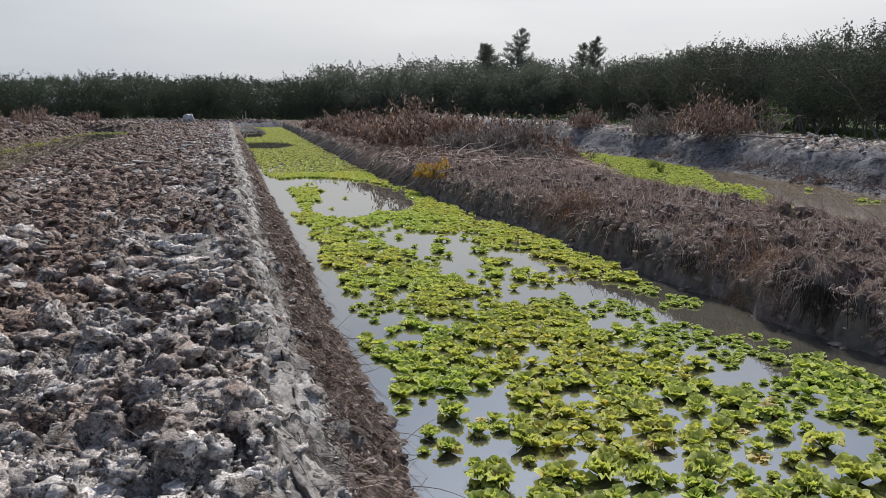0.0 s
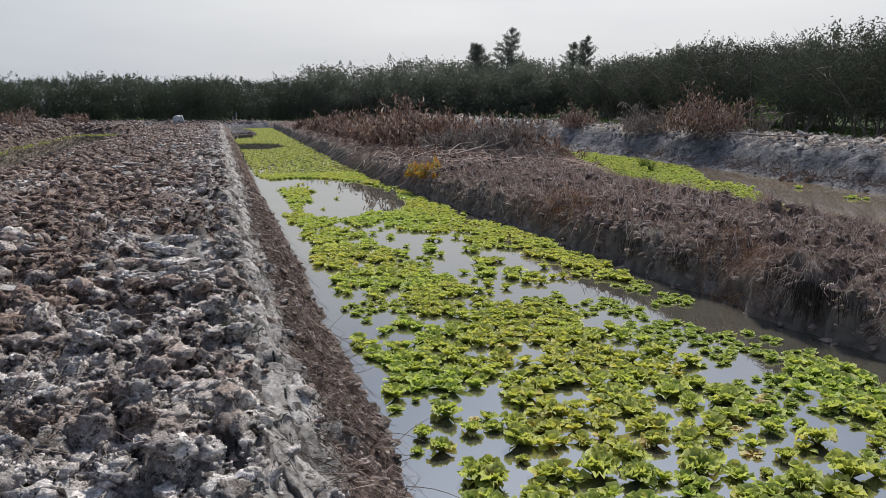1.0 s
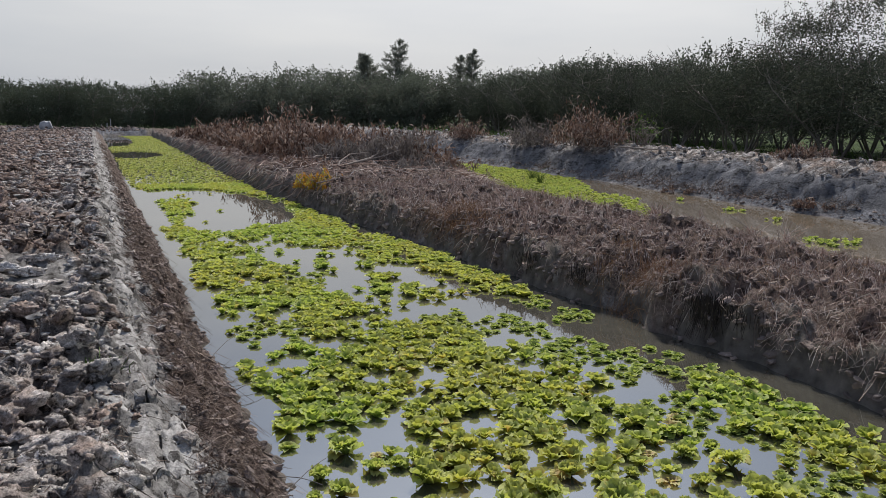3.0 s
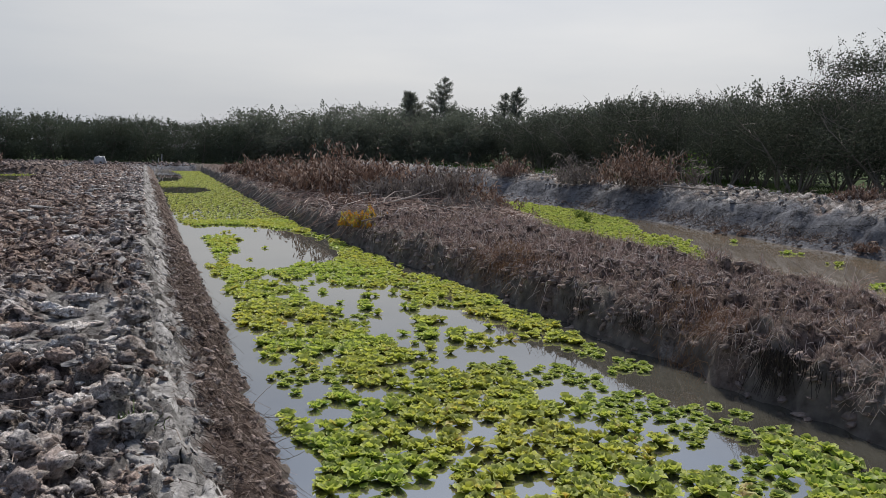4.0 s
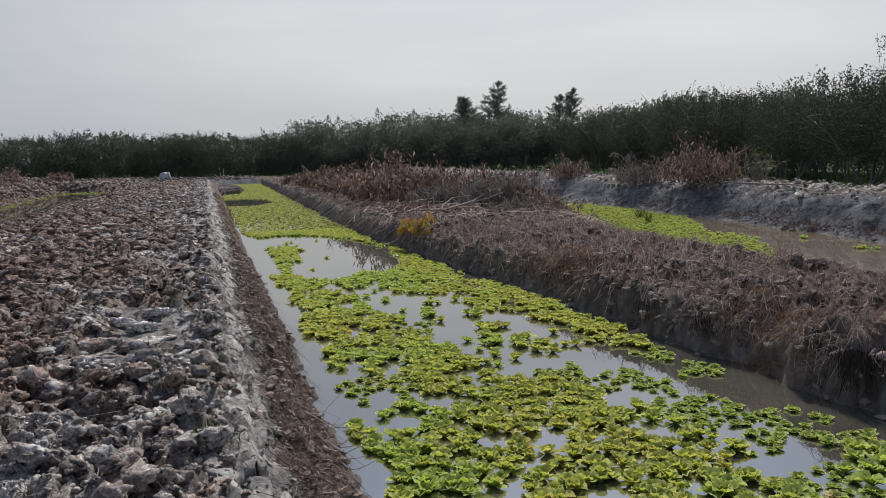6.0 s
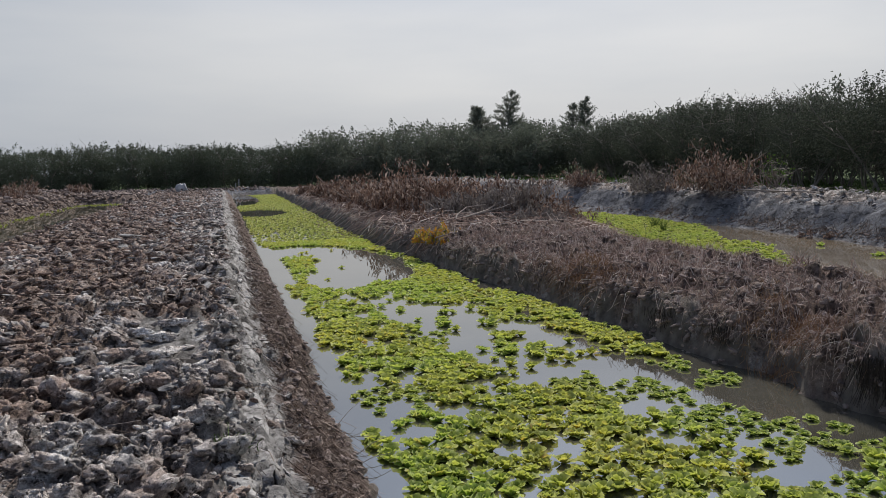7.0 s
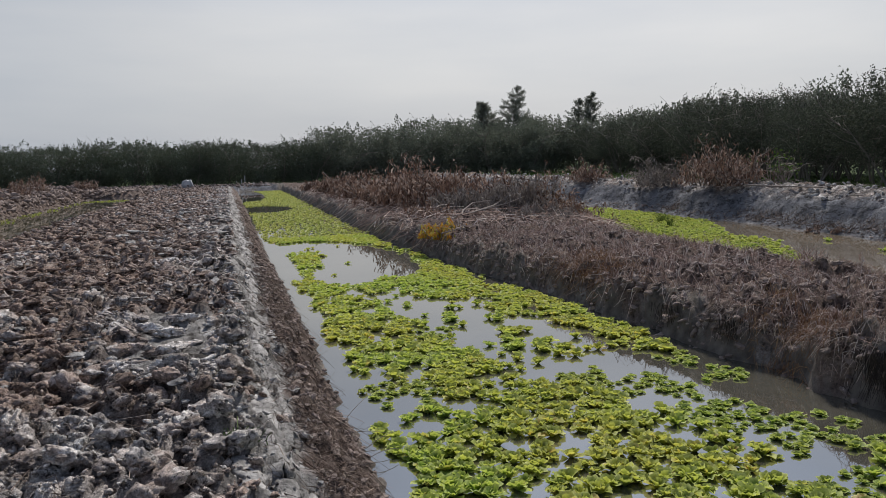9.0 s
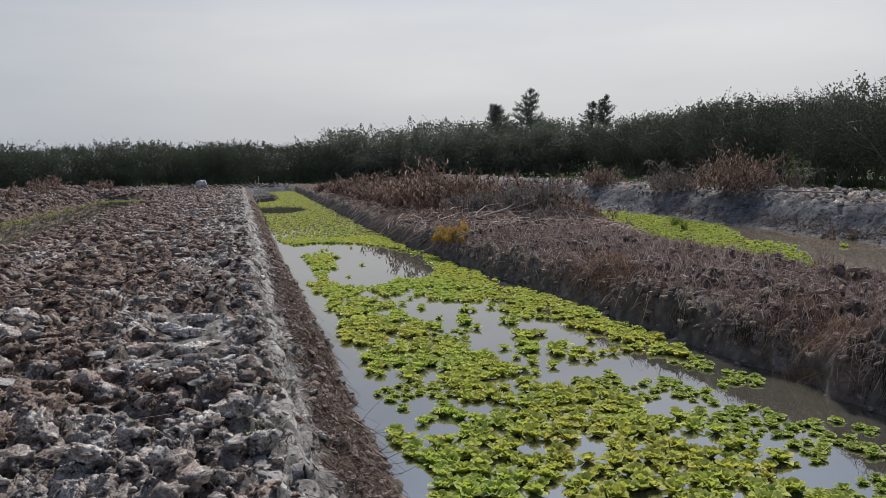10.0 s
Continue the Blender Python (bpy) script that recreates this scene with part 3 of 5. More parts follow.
paint("grass", np.maximum(ramp(GX - tw_ + 3 * edge_noise, 3.2, 4.6), ramp(GY, FAR_END + 5, FAR_END + 9)))
paint("wet", np.maximum(ramp(GZ + 0.2 * edge_noise, 0.09, 0.0) * ramp(GX - tw_, -0.2, -0.6), ramp(GX - rw_, -0.6, -0.2) * ramp(GX - rw_ + edge_noise, 0.34, 0.16)))


def sheet(name, x0, x1, y0, y1, material, label):
    v = np.array([[x0, y0, 0.0], [x1, y0, 0.0], [x1, y1, 0.0], [x0, y1, 0.0]])
    return tagged(new(name, mesh_from(name, v, [[0, 1, 2, 3]], material)), label, "water", kind="structure")


sheet("water_1", 0.2, 6.6, -20, FAR_END + 1, WATER, "still murky ditch water reflecting the pale sky")
sheet("water_2", 7.4, 17.5, -20, FAR_END + 1, BROWN_WATER, "muddy brown water in the second ditch")
sheet("water_3", -11.4, -5.0, -20, FAR_END + 1, DULL_WATER, "narrow strip of dull ditch water with green scum")

# ---------------------------------------------------------------- water lettuce
# openings in the plant cover: centre x, centre y, half width, half length
POOLS = [
    (2.1, 21.2, 1.15, 1.5), (3.0, 18.2, 1.0, 3.4), (2.2, 15.5, 0.65, 1.3), (0.98, 19.0, 0.45, 4.0),
    (2.56, 12.7, 0.36, 0.75), (2.6, 11.3, 0.36, 0.7), (3.35, 11.8, 0.42, 0.55), (3.28, 10.5, 0.30, 0.85),
    (2.80, 8.9, 0.22, 1.2), (3.81, 9.5, 0.42, 0.85), (3.2, 8.2, 0.28, 0.48), (3.6, 8.15, 0.33, 0.28),
    (4.08, 8.0, 0.3, 0.36), (4.26, 7.45, 0.3, 0.4), (4.3, 6.58, 0.34, 0.22), (4.47, 6.25, 0.18, 0.42),
    (3.63, 6.54, 0.2, 0.13), (3.24, 5.78, 0.22, 0.17),
]
NEAR_POOLS = [
    (1.97, 7.14, 0.17, 0.33), (1.41, 7.36, 0.09, 0.24), (1.95, 5.89, 0.13, 0.23), (2.44, 5.96, 0.09, 0.21), (2.13, 5.48, 0.08, 0.12),
    (1.73, 4.90, 0.15, 0.21), (2.37, 4.76, 0.11, 0.16), (1.46, 4.29, 0.13, 0.13), (1.82, 4.00, 0.15, 0.08), (1.52, 3.76, 0.06, 0.09),
    (4.08, 5.01, 0.15, 0.14), (3.64, 4.95, 0.16, 0.09), (3.19, 3.95, 0.11, 0.14), (2.89, 3.70, 0.08, 0.16), (3.72, 3.69, 0.09, 0.19),
    (3.15, 4.31, 0.09, 0.08), (2.41, 3.70, 0.09, 0.12), (2.11, 3.51, 0.09, 0.07), (2.40, 4.09, 0.06, 0.14), (2.91, 4.54, 0.06, 0.15),
    (4.40, 6.42, 0.15, 0.21), (3.77, 5.54, 0.07, 0.10), (3.31, 5.88, 0.09, 0.11), (3.31, 3.49, 0.06, 0.06),
]
EDGE_POOLS = [
    (1.38, 6.64, 0.22, 0.15), (0.99, 7.54, 0.24, 0.45), (1.0, 8.8, 0.2, 0.9), (0.95, 12.5, 0.25, 2.2), (1.07, 4.75, 0.20, 0.16),
    (1.02, 3.9, 0.14, 0.28), (1.7, 41.5, 1.6, 3.4), (1.5, 63.0, 1.3, 12.0),
]
# the largest plants by the path: place and size
LARGE_PLANTS = [
    (1.29, 3.86, 0.95), (1.38, 3.78, 1.05), (1.97, 3.72, 1.22), (1.38, 4.77, 1.12), (1.20, 4.27, 0.87), (1.15, 4.51, 0.72), (1.06, 4.29, 0.40),
    (1.46, 4.47, 0.78), (1.62, 4.48, 0.65), (1.75, 4.47, 0.92), (1.69, 4.22, 0.90), (2.10, 4.55, 0.88), (1.95, 4.60, 0.78), (1.95, 5.11, 0.93),
    (1.25, 5.10, 0.90), (1.63, 3.99, 0.60), (2.31, 4.28, 0.76), (2.55, 3.58, 1.12), (2.17, 3.59, 0.85), (2.24, 3.82, 0.95), (2.50, 3.98, 1.0),
    (2.83, 3.84, 0.74), (2.89, 3.44, 1.05), (3.13, 3.57, 0.92), (3.31, 3.93, 0.84), (3.47, 3.70, 1.05), (3.32, 3.28, 1.06), (2.98, 3.26, 0.88),
    (3.77, 3.55, 0.72), (3.54, 3.94, 0.82), (1.15, 6.86, 0.46), (1.16, 7.75, 0.62),
]


def lettuce_here(x, y):
    """How much room a plant has: above 0 where the water is covered."""
    room = np.minimum(x - (1.07 + 0.08 * smooth_noise(y * 1.7, y * 0, 81) + np.where(y > 24, -0.1, 0)), right_water(y) - np.interp(y, [3, 5.5, 8, 10], [0.45, 0.42, 0.22, 0.12]) - x)
    ragged = 0.24 * fbm(x, y, 0.26, 3, 89) * np.interp(y, [5, 7, 11, 15], [0.25, 0.8, 1, 0.4]) + np.interp(y, [5, 7], [-0.03, 0.015])
    for px, py, rx, ry in POOLS + NEAR_POOLS + EDGE_POOLS:
        d = (np.hypot((x - px) / rx, (y - py) / ry) - 1) * min(rx, ry) + ragged
        room = np.minimum(room, d)
    loose = 0.75 * fbm(x, y, 0.34, 2, 83) + 0.3 * fbm(x, y, 1.1, 1, 85) + 0.55 * lattice(np.floor(x * 41), np.floor(y * 41), 87) - np.interp(y, [3, 5, 7, 8, 10, 14, 20, 24], [0.98, 0.98, 0.88, 0.66, 0.60, 0.62, 0.84, 1.8])
    return np.minimum(room, np.where(loose > 0, -loose, 0.2))


def lettuce_leaf(length, width, lean, nu, nv, seed):
    """A ribbed fan-shaped leaf with a broad scalloped edge that stands up from the middle and leans outwards (along +x)."""
    r = np.random.default_rng(seed)
    u, v = np.meshgrid(np.linspace(0, 1, nu), np.linspace(-1, 1, nv), indexing="ij")
    half = width * 0.5 * (0.20 + 0.80 * u ** 0.75)
    bend = lean + r.uniform(0.0, 0.45) * u ** 2
    reach = length * u * (1 - 0.22 * v * v * u) + 0.045 * length * np.cos(v * np.pi * (nv // 2) * 0.5 + r.uniform(0, 3)) * u ** 4
    x = reach * np.sin(bend)
    z = reach * np.cos(bend)
    ribs = 0.075 * width * np.cos(v * np.pi * (nv // 2)) * (0.3 + 0.7 * u)
    cup = r.uniform(0.10, 0.26) * width * v * v * u
    ruffle = r.normal(0, 0.15 * width, u.shape) * u ** 3
    x = x - (cup + ribs + ruffle) * np.cos(bend)
    z = z + (cup + ribs + ruffle) * np.sin(bend)
    y = half * v
    i, j = np.meshgrid(np.arange(nu - 1), np.arange(nv - 1), indexing="ij")
    q = np.stack([i * nv + j, (i + 1) * nv + j, (i + 1) * nv + j + 1, i * nv + j + 1], -1).reshape(-1, 4)
    return np.stack([x + 0.008, y, np.maximum(z, 0.0) + 0.004], -1).reshape(-1, 3), q


def turned(v, a):
    c, s = math.cos(a), math.sin(a)
    return np.stack([v[:, 0] * c - v[:, 1] * s, v[:, 0] * s + v[:, 1] * c, v[:, 2]], -1)


def rosette(count, nu, nv, seed, low=1.0):
    """The leaves of one plant, outer ones first: a list of vertices and faces, about 0.2 m across."""
    r = np.random.default_rng(seed)
    out = []
    for k in range(count):
        ring = k / count
        lean = (1.12 - 1.0 * ring ** 0.55) * (2.0 - low) ** 0.5 + r.normal(0, 0.10)
        size = (0.112 - 0.030 * ring) * r.uniform(0.85, 1.15)
        v, q = lettuce_leaf(size, size * (0.86 - 0.22 * ring) * r.uniform(0.85, 1.12), min(1.3, max(0.10, lean)), nu, nv, seed * 50 + k)
        v[:, 2] *= low
        out.append((turned(v, k * 2.4 + r.normal(0, 0.25)), q))
    return out


def joined(leaves):
    h = Heap()
    for v, q in leaves:
        h.add(v, q)
    return np.concatenate(h.v), np.concatenate(h.f)


spots = []
for y0, y1, step in ((-5.0, 1.6, 0.15), (1.6, 7.0, 0.124), (7.0, 12.0, 0.112), (12.0, 24.0, 0.120), (24.0, FAR_END - 1, 0.23)):
    sx, sy = np.meshgrid(np.arange(0.95, 5.3, step), np.arange(y0, y1, step * 0.9))
    sx, sy = (sx + rng.uniform(-0.5, 0.5, sx.shape) * step).ravel(), (sy + rng.uniform(-0.5, 0.5, sy.shape) * step).ravel()
    keep = (lettuce_here(sx, sy) > 0.03) | ((rng.uniform(0, 1, sx.shape) < 0.006) & (sx > 1.15) & (sx < right_water(sy) - 0.6) & (sy < 13))
    spots.append(np.stack([sx[keep], sy[keep]], -1))
# a few strays on the open pools
strays = np.array([(1.13, 6.75), (2.48, 17.35), (1.97, 15.65), (2.75, 21.0), (1.95, 20.6), (2.1, 20.9), (2.86, 9.05), (2.84, 8.6), (3.33, 8.62), (1.82, 6.8)])
behind = spots.pop(0)
large = np.array(LARGE_PLANTS)
near = np.concatenate([spots[0], spots[1], strays[np.array([6, 7, 8, 9])]])
room = np.min(np.hypot(near[:, None, 0] - large[None, :, 0], near[:, None, 1] - large[None, :, 1]) / (0.105 * large[None, :, 2] + 0.035), axis=1)
near = near[room > 1]
zone = smooth_noise(near[:, 0] * 0.8, near[:, 1] * 0.8, 91)
zone = np.maximum(zone, ramp(near[:, 0] - 0.35 * (6.2 - near[:, 1]), 3.3, 3.7) * ramp(near[:, 1], 4.9, 5.3) * ramp(near[:, 1], 8.6, 7.4))
size_near = np.where(zone > 0.5, 0.60, 1.0) * rng.uniform(0.56, 1.0, len(near))
order = np.argsort(np.hypot(near[:, 0] - 1.5, near[:, 1] - 1.0))
low_ones = np.concatenate([np.zeros(len(large), bool), (zone > 0.5)[order]])
near, size_near = np.concatenate([large[:, :2], near[order]]), np.concatenate([large[:, 2], size_near[order]])

COUNTED = 225
forms = [rosette(24, 5, 9, 3 + k) for k in range(8)]
plants = []
for k, leaves in enumerate(forms):
    plant = empty("water_lettuce", pose(0, 0, -50))
    for i, (v, q) in enumerate(leaves):
        aged = i < (0, 2, 0, 1, 3, 0, 1, 2)[k]
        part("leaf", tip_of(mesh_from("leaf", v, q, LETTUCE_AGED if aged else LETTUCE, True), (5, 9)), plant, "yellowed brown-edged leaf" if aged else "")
    tagged(plant, "bright green floating water lettuce rosette with ruffled leaves", "water plant", "water lettuce on the ditch")
    plants.append(plant)
for k, (x, y) in enumerate(near[:COUNTED]):
    m = pose(x, y, -0.004, rng.normal(0, 5), rng.normal(0, 5), rng.uniform(0, 360)) @ Matrix.Diagonal((size_near[k],) * 3 + (1,))
    if k < len(forms):
        plants[k].matrix_basis = m
    else:
        copy_thing(plants[k % len(forms)], m)
# withered plants lying flat on the water
dying = empty("withered_water_lettuce", pose(0, 0, -50))
for v, q in rosette(11, 5, 7, 31, 0.45):
    part("leaf", tip_of(mesh_from("leaf", v, q, LETTUCE_DEAD, True), (5, 7)), dying)
tagged(dying, "withered tan water lettuce lying flat on the water", "water plant", "withered water lettuce")
for k, (x, y, size) in enumerate(((3.54, 4.30, 1.0), (3.40, 4.34, 0.8), (3.20, 4.20, 0.75), (2.99, 3.68, 0.8), (3.66, 4.42, 0.7), (3.12, 4.03, 0.5), (3.08, 3.36, 0.8), (1.55, 4.66, 0.5))):
    m = pose(x, y, -0.002, 0, 0, 77 * k) @ Matrix.Diagonal((size, size, size, 1))
    if k:
        copy_thing(dying, m)
    else:
        dying.matrix_basis = m


def lettuce_mass(name, points, rows, variants, scale_lo, scale_hi, sizes=None, z=-0.004, material=None):
    h = Heap()
    for k, (x, y) in enumerate(points):
        v, q = variants[k % len(variants)]
        s = rng.uniform(scale_lo, scale_hi) * (1 if sizes is None else sizes[k])
        h.add(turned(v, rng.uniform(0, 6.3)) * s + np.array([x, y, z]), q)
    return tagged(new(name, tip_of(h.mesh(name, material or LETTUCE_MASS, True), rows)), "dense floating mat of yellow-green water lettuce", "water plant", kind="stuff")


rest = np.arange(len(near)) >= COUNTED
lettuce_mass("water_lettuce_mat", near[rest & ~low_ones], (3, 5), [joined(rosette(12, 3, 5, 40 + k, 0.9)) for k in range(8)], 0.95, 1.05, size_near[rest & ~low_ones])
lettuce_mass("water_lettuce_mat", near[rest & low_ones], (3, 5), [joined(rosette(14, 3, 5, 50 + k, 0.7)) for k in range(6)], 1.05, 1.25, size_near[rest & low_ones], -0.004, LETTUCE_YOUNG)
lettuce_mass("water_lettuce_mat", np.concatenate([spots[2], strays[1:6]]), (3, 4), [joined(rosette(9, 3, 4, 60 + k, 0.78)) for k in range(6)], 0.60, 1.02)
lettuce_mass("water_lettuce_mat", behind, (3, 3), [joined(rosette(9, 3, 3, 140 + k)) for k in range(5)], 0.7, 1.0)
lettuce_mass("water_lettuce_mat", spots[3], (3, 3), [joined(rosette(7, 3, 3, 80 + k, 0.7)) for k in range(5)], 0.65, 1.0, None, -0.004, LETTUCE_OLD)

# plants on the second ditch and scum on the far one
sx, sy = np.meshgrid(np.arange(9.0, 15.0, 0.17), np.arange(8.0, 40, 0.17))
sx, sy = (sx + rng.uniform(-0.1, 0.1, sx.shape)).ravel(), (sy + rng.uniform(-0.1, 0.1, sy.shape)).ravel()
wob = 0.6 * fbm(sx, sy, 1.5, 3, 95)
keep = (sx < third_water(sy) - 0.35 + wob * 0.5 - np.interp(sy, [12, 15, 18, 22, 26], [3.4, 2.4, 1.7, 0.5, 0.1])) & (sy > 12.6 + wob) & (sy < 30) & (sx > middle_far(sy) + 0.3)
keep |= (np.hypot((sx - 11.5) / 0.5, (sy - 9.5) / 0.45) < 1 + wob) | (np.hypot(sx - 13.2, sy - 13.6) < 0.22) | (np.hypot(sx - 13.6, sy - 15.8) < 0.2) | (np.hypot(sx - 12.7, sy - 12.0) < 0.18)
lettuce_mass("water_lettuce_mat", np.stack([sx[keep], sy[keep]], -1), (3, 4), [joined(rosette(9, 3, 4, 100 + k)) for k in range(5)], 0.5, 0.95, None, -0.004, LETTUCE_YOUNG)
sx, sy = np.meshgrid(np.arange(-10.4, -6.0, 0.25), np.arange(28, 64, 0.3))
sx, sy = (sx + rng.uniform(-0.1, 0.1, sx.shape)).ravel(), (sy + rng.uniform(-0.15, 0.15, sy.shape)).ravel()
wob = 0.4 * fbm(sx, sy, 1.5, 3, 97)
keep = (sx < -9.7 + wob) & (sy > 30) & (rng.uniform(0, 1, sx.shape) < 0.7) | (sy > 61.5 + wob)
lettuce_mass("water_lettuce_mat", np.stack([sx[keep], sy[keep]], -1), (3, 3), [joined(rosette(6, 3, 3, 120 + k)) for k in range(4)], 0.4, 0.75, None, -0.004, LETTUCE_OLD)


# ---------------------------------------------------------------- trees
def orchard_tree(name, height, spread, leaves, leaf_size, seed, label, stems=3, shoots=12, low=0.30, leaf_material=None):
    """Several leaning stems and a broad dark crown of many small leaves with shoots on top."""
    global rng
    keep_rng, rng = rng, np.random.default_rng(seed)
    tree = empty(name)
    tips = []
    for s in range(stems):
        h = Heap()
        a = rng.uniform(0, 6.3)
        p = bent_path((0.12 * math.cos(a), 0.12 * math.sin(a), -0.1), (0.45 * math.cos(a), 0.45 * math.sin(a), 1), height * 0.75, 7, 0.12)
        h.add(*tube(p, np.linspace(0.055, 0.018, 8), 5))
        for q in p[2:]:
            for _ in range(2):
                b = rng.uniform(0, 6.3)
                br = bent_path(q, (math.cos(b), math.sin(b), rng.uniform(0.1, 0.9)), spread * rng.uniform(0.3, 0.55), 5, 0.2)
                h.add(*tube(br, np.linspace(0.022, 0.006, 6), 3))
                tips += [br[3], br[5]]
        part("trunk", h.mesh("trunk", BARK, True), tree, "slender dark stem with limbs")
    h = Heap()
    centres = []
    for _ in range(46):
        a, r, t = rng.uniform(0, 6.3), math.sqrt(rng.uniform(0.05, 1)), rng.uniform(low, 0.93)
        wide = spread * 0.5 * math.sqrt(max(0.05, 1 - ((t - 0.48) / 0.60) ** 2))
        centres.append((r * wide * math.cos(a), r * wide * math.sin(a), t * height))
    centres = np.array(centres + [tuple(t) for t in tips[::4]])
    pick = rng.integers(0, len(centres), leaves)
    at = centres[pick] + rng.normal(0, 1, (leaves, 3)) * np.array([0.34, 0.34, 0.24]) * spread / 3.2
    under = at[:, 2] < height * low * 0.64
    at[under, 2] = rng.uniform(height * low * 0.64, 0.6 * height, int(under.sum()))
    at[:, 2] *= 0.87 * height / np.percentile(at[:, 2], 99.7)
    at[:, 2] = np.minimum(at[:, 2], 0.87 * height + rng.uniform(-0.1, 0.0, leaves))
    ways = rng.normal(0, 1, (leaves, 3)) + np.array([0, 0, 0.15])
    for _ in range(shoots):
        a, r = rng.uniform(0, 6.3), spread * 0.42 * math.sqrt(rng.uniform(0, 1))
        base = (r * math.cos(a), r * math.sin(a), height * rng.uniform(0.70, 0.82))
        sh = bent_path(base, (rng.normal(0, 0.3), rng.normal(0, 0.3), 1), rng.uniform(0.4, 0.95) * height / 4.6, 5, 0.18)
        h.add(*tube(sh, np.linspace(0.012, 0.004, 6), 3))
        k = int(rng.integers(4, 30)) if rng.uniform() > 0.5 else 1
        along = rng.uniform(0.2, 1, k) * 5
        lo = np.clip(along.astype(int), 0, 4)
        pts = sh[lo] + (sh[lo + 1] - sh[lo]) * (along - lo)[:, None] + rng.normal(0, 0.07, (k, 3))
        at, ways = np.concatenate([at, pts]), np.concatenate([ways, rng.normal(0, 1, (k, 3))])
    n = len(at)
    v, f = cards(at, ways, leaf_size * rng.uniform(0.7, 1.35, n), leaf_size * 0.55 * rng.uniform(0.7, 1.2, n))
    tagged(part("shoot_tangle", h.mesh("shoot_tangle", BARK, True), tree, "thin upright twigs at the top"), kind="stuff")
    part("crown", mesh_from("crown", v, f, leaf_material or TREE_LEAF), tree, "dense dark green leaves")
    rng = keep_rng
    return tagged(tree, label, "tree", "orchard trees")


def plume_tree(name, height, seed, lean, label, leafy=1.0, leaf=1.0):
    """A taller feathery tree with an uneven pointed crown."""
    global rng
    keep_rng, rng = rng, np.random.default_rng(seed)
    tree = empty(name)
    h = Heap()
    p = bent_path((0, 0, -0.2), (lean, 0, 1), height, 10, 0.05)
    h.add(*tube(p, np.linspace(0.14, 0.012, 11), 6))
    ats, ways = [], []
    for k in range(120):
        t = rng.uniform(0.22, 0.985)
        i = min(int(t * 10), 9)
        base = p[i] + (p[i + 1] - p[i]) * (t * 10 - i)
        a = rng.uniform(0, 6.3)
        reach = height * (0.020 + 0.52 * (1 - t) ** 0.9) * rng.uniform(0.4, 1.15)
        br = bent_path(base, (math.cos(a), math.sin(a), rng.uniform(0.25, 0.9)), reach, 5, 0.15)
        h.add(*tube(br, np.linspace(0.02, 0.005, 6), 3))
        m = int((10 + 16 * reach) * leafy)
        along = rng.uniform(0.15, 1, m) * 5
        lo = np.clip(along.astype(int), 0, 4)
        ats.append(br[lo] + (br[lo + 1] - br[lo]) * (along - lo)[:, None] + rng.normal(0, 0.08, (m, 3)))
        ways.append(rng.normal(0, 0.6, (m, 3)) + np.array([math.cos(a), math.sin(a), 0.4]))
    at, way = np.concatenate(ats), np.concatenate(ways)
    n = len(at)
    v, f = cards(at, way, leaf * rng.uniform(0.2, 0.45, n), leaf * rng.uniform(0.06, 0.13, n))
    part("trunk", h.mesh("trunk", BARK, True), tree, "straight dark trunk with thin limbs")
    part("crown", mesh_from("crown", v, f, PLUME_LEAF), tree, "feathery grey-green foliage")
    rng = keep_rng
    return tagged(tree, label, "tree", "tall trees behind the orchard")


def front_line(y):
    return np.interp(y, [0, 20, 27, 37, 48, 60, 84], [23.3, 24.6, 25.8, 29, 32.5, 35.5, 39])


ORCHARD = "dark green orchard tree with slender stems on grassy ground"
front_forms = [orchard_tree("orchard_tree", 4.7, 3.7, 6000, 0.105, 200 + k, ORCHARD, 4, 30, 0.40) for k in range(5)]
back_forms = [orchard_tree("orchard_tree", 4.9, 4.0, 2500, 0.185, 230 + k, ORCHARD, 2, 14, 0.06, HAZED_LEAF) for k in range(4)]
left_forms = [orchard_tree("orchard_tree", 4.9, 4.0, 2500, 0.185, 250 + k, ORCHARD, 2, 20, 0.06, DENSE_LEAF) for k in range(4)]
places = []
y = 4.0
while y < 84:
    for row in range(3):
        places.append((front_line(y) + row * 3.4 + rng.normal(0, 0.4), y + rng.normal(0, 0.5) + row * 0.8, row == 0 or (row == 1 and y < 48) or y < 26, row))
    y += 2.7
for row in range(3):
    x = -36.0
    while x < 40:
        places.append((x + rng.normal(0, 0.5), 83.5 + row * 3.0 + rng.normal(0, 0.6), False, row))
        x += 2.2
used = set()
for k, (x, y, near_one, row) in enumerate(places):
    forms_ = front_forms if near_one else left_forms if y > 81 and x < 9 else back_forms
    i = int(rng.integers(0, len(forms_)))
    tall = np.interp(y, [15, 27, 37, 60, 82], [5.35, 5.4, 6.1, 6.55, 6.6]) if y < 81.0 else np.interp(x, [-36, 0, 15, 25, 38], [5.5, 5.6, 5.8, 6.2, 7.0])
    s = float(tall) / 5.5 * rng.uniform(0.90, 1.10) * (1.03 if row else 1.0)
    m = pose(x, y, float(ground_height(np.array([x]), np.array([y]), False)[0]) - 0.05, 0, 0, rng.uniform(0, 360)) @ Matrix.Diagonal((s * rng.uniform(0.92, 1.1), s * rng.uniform(0.92, 1.1), s, 1))
    key = (near_one, forms_ is left_forms, i)
    if key in used:
        copy_thing(forms_[i], m)
    else:
        used.add(key)
        forms_[i].matrix_basis = m

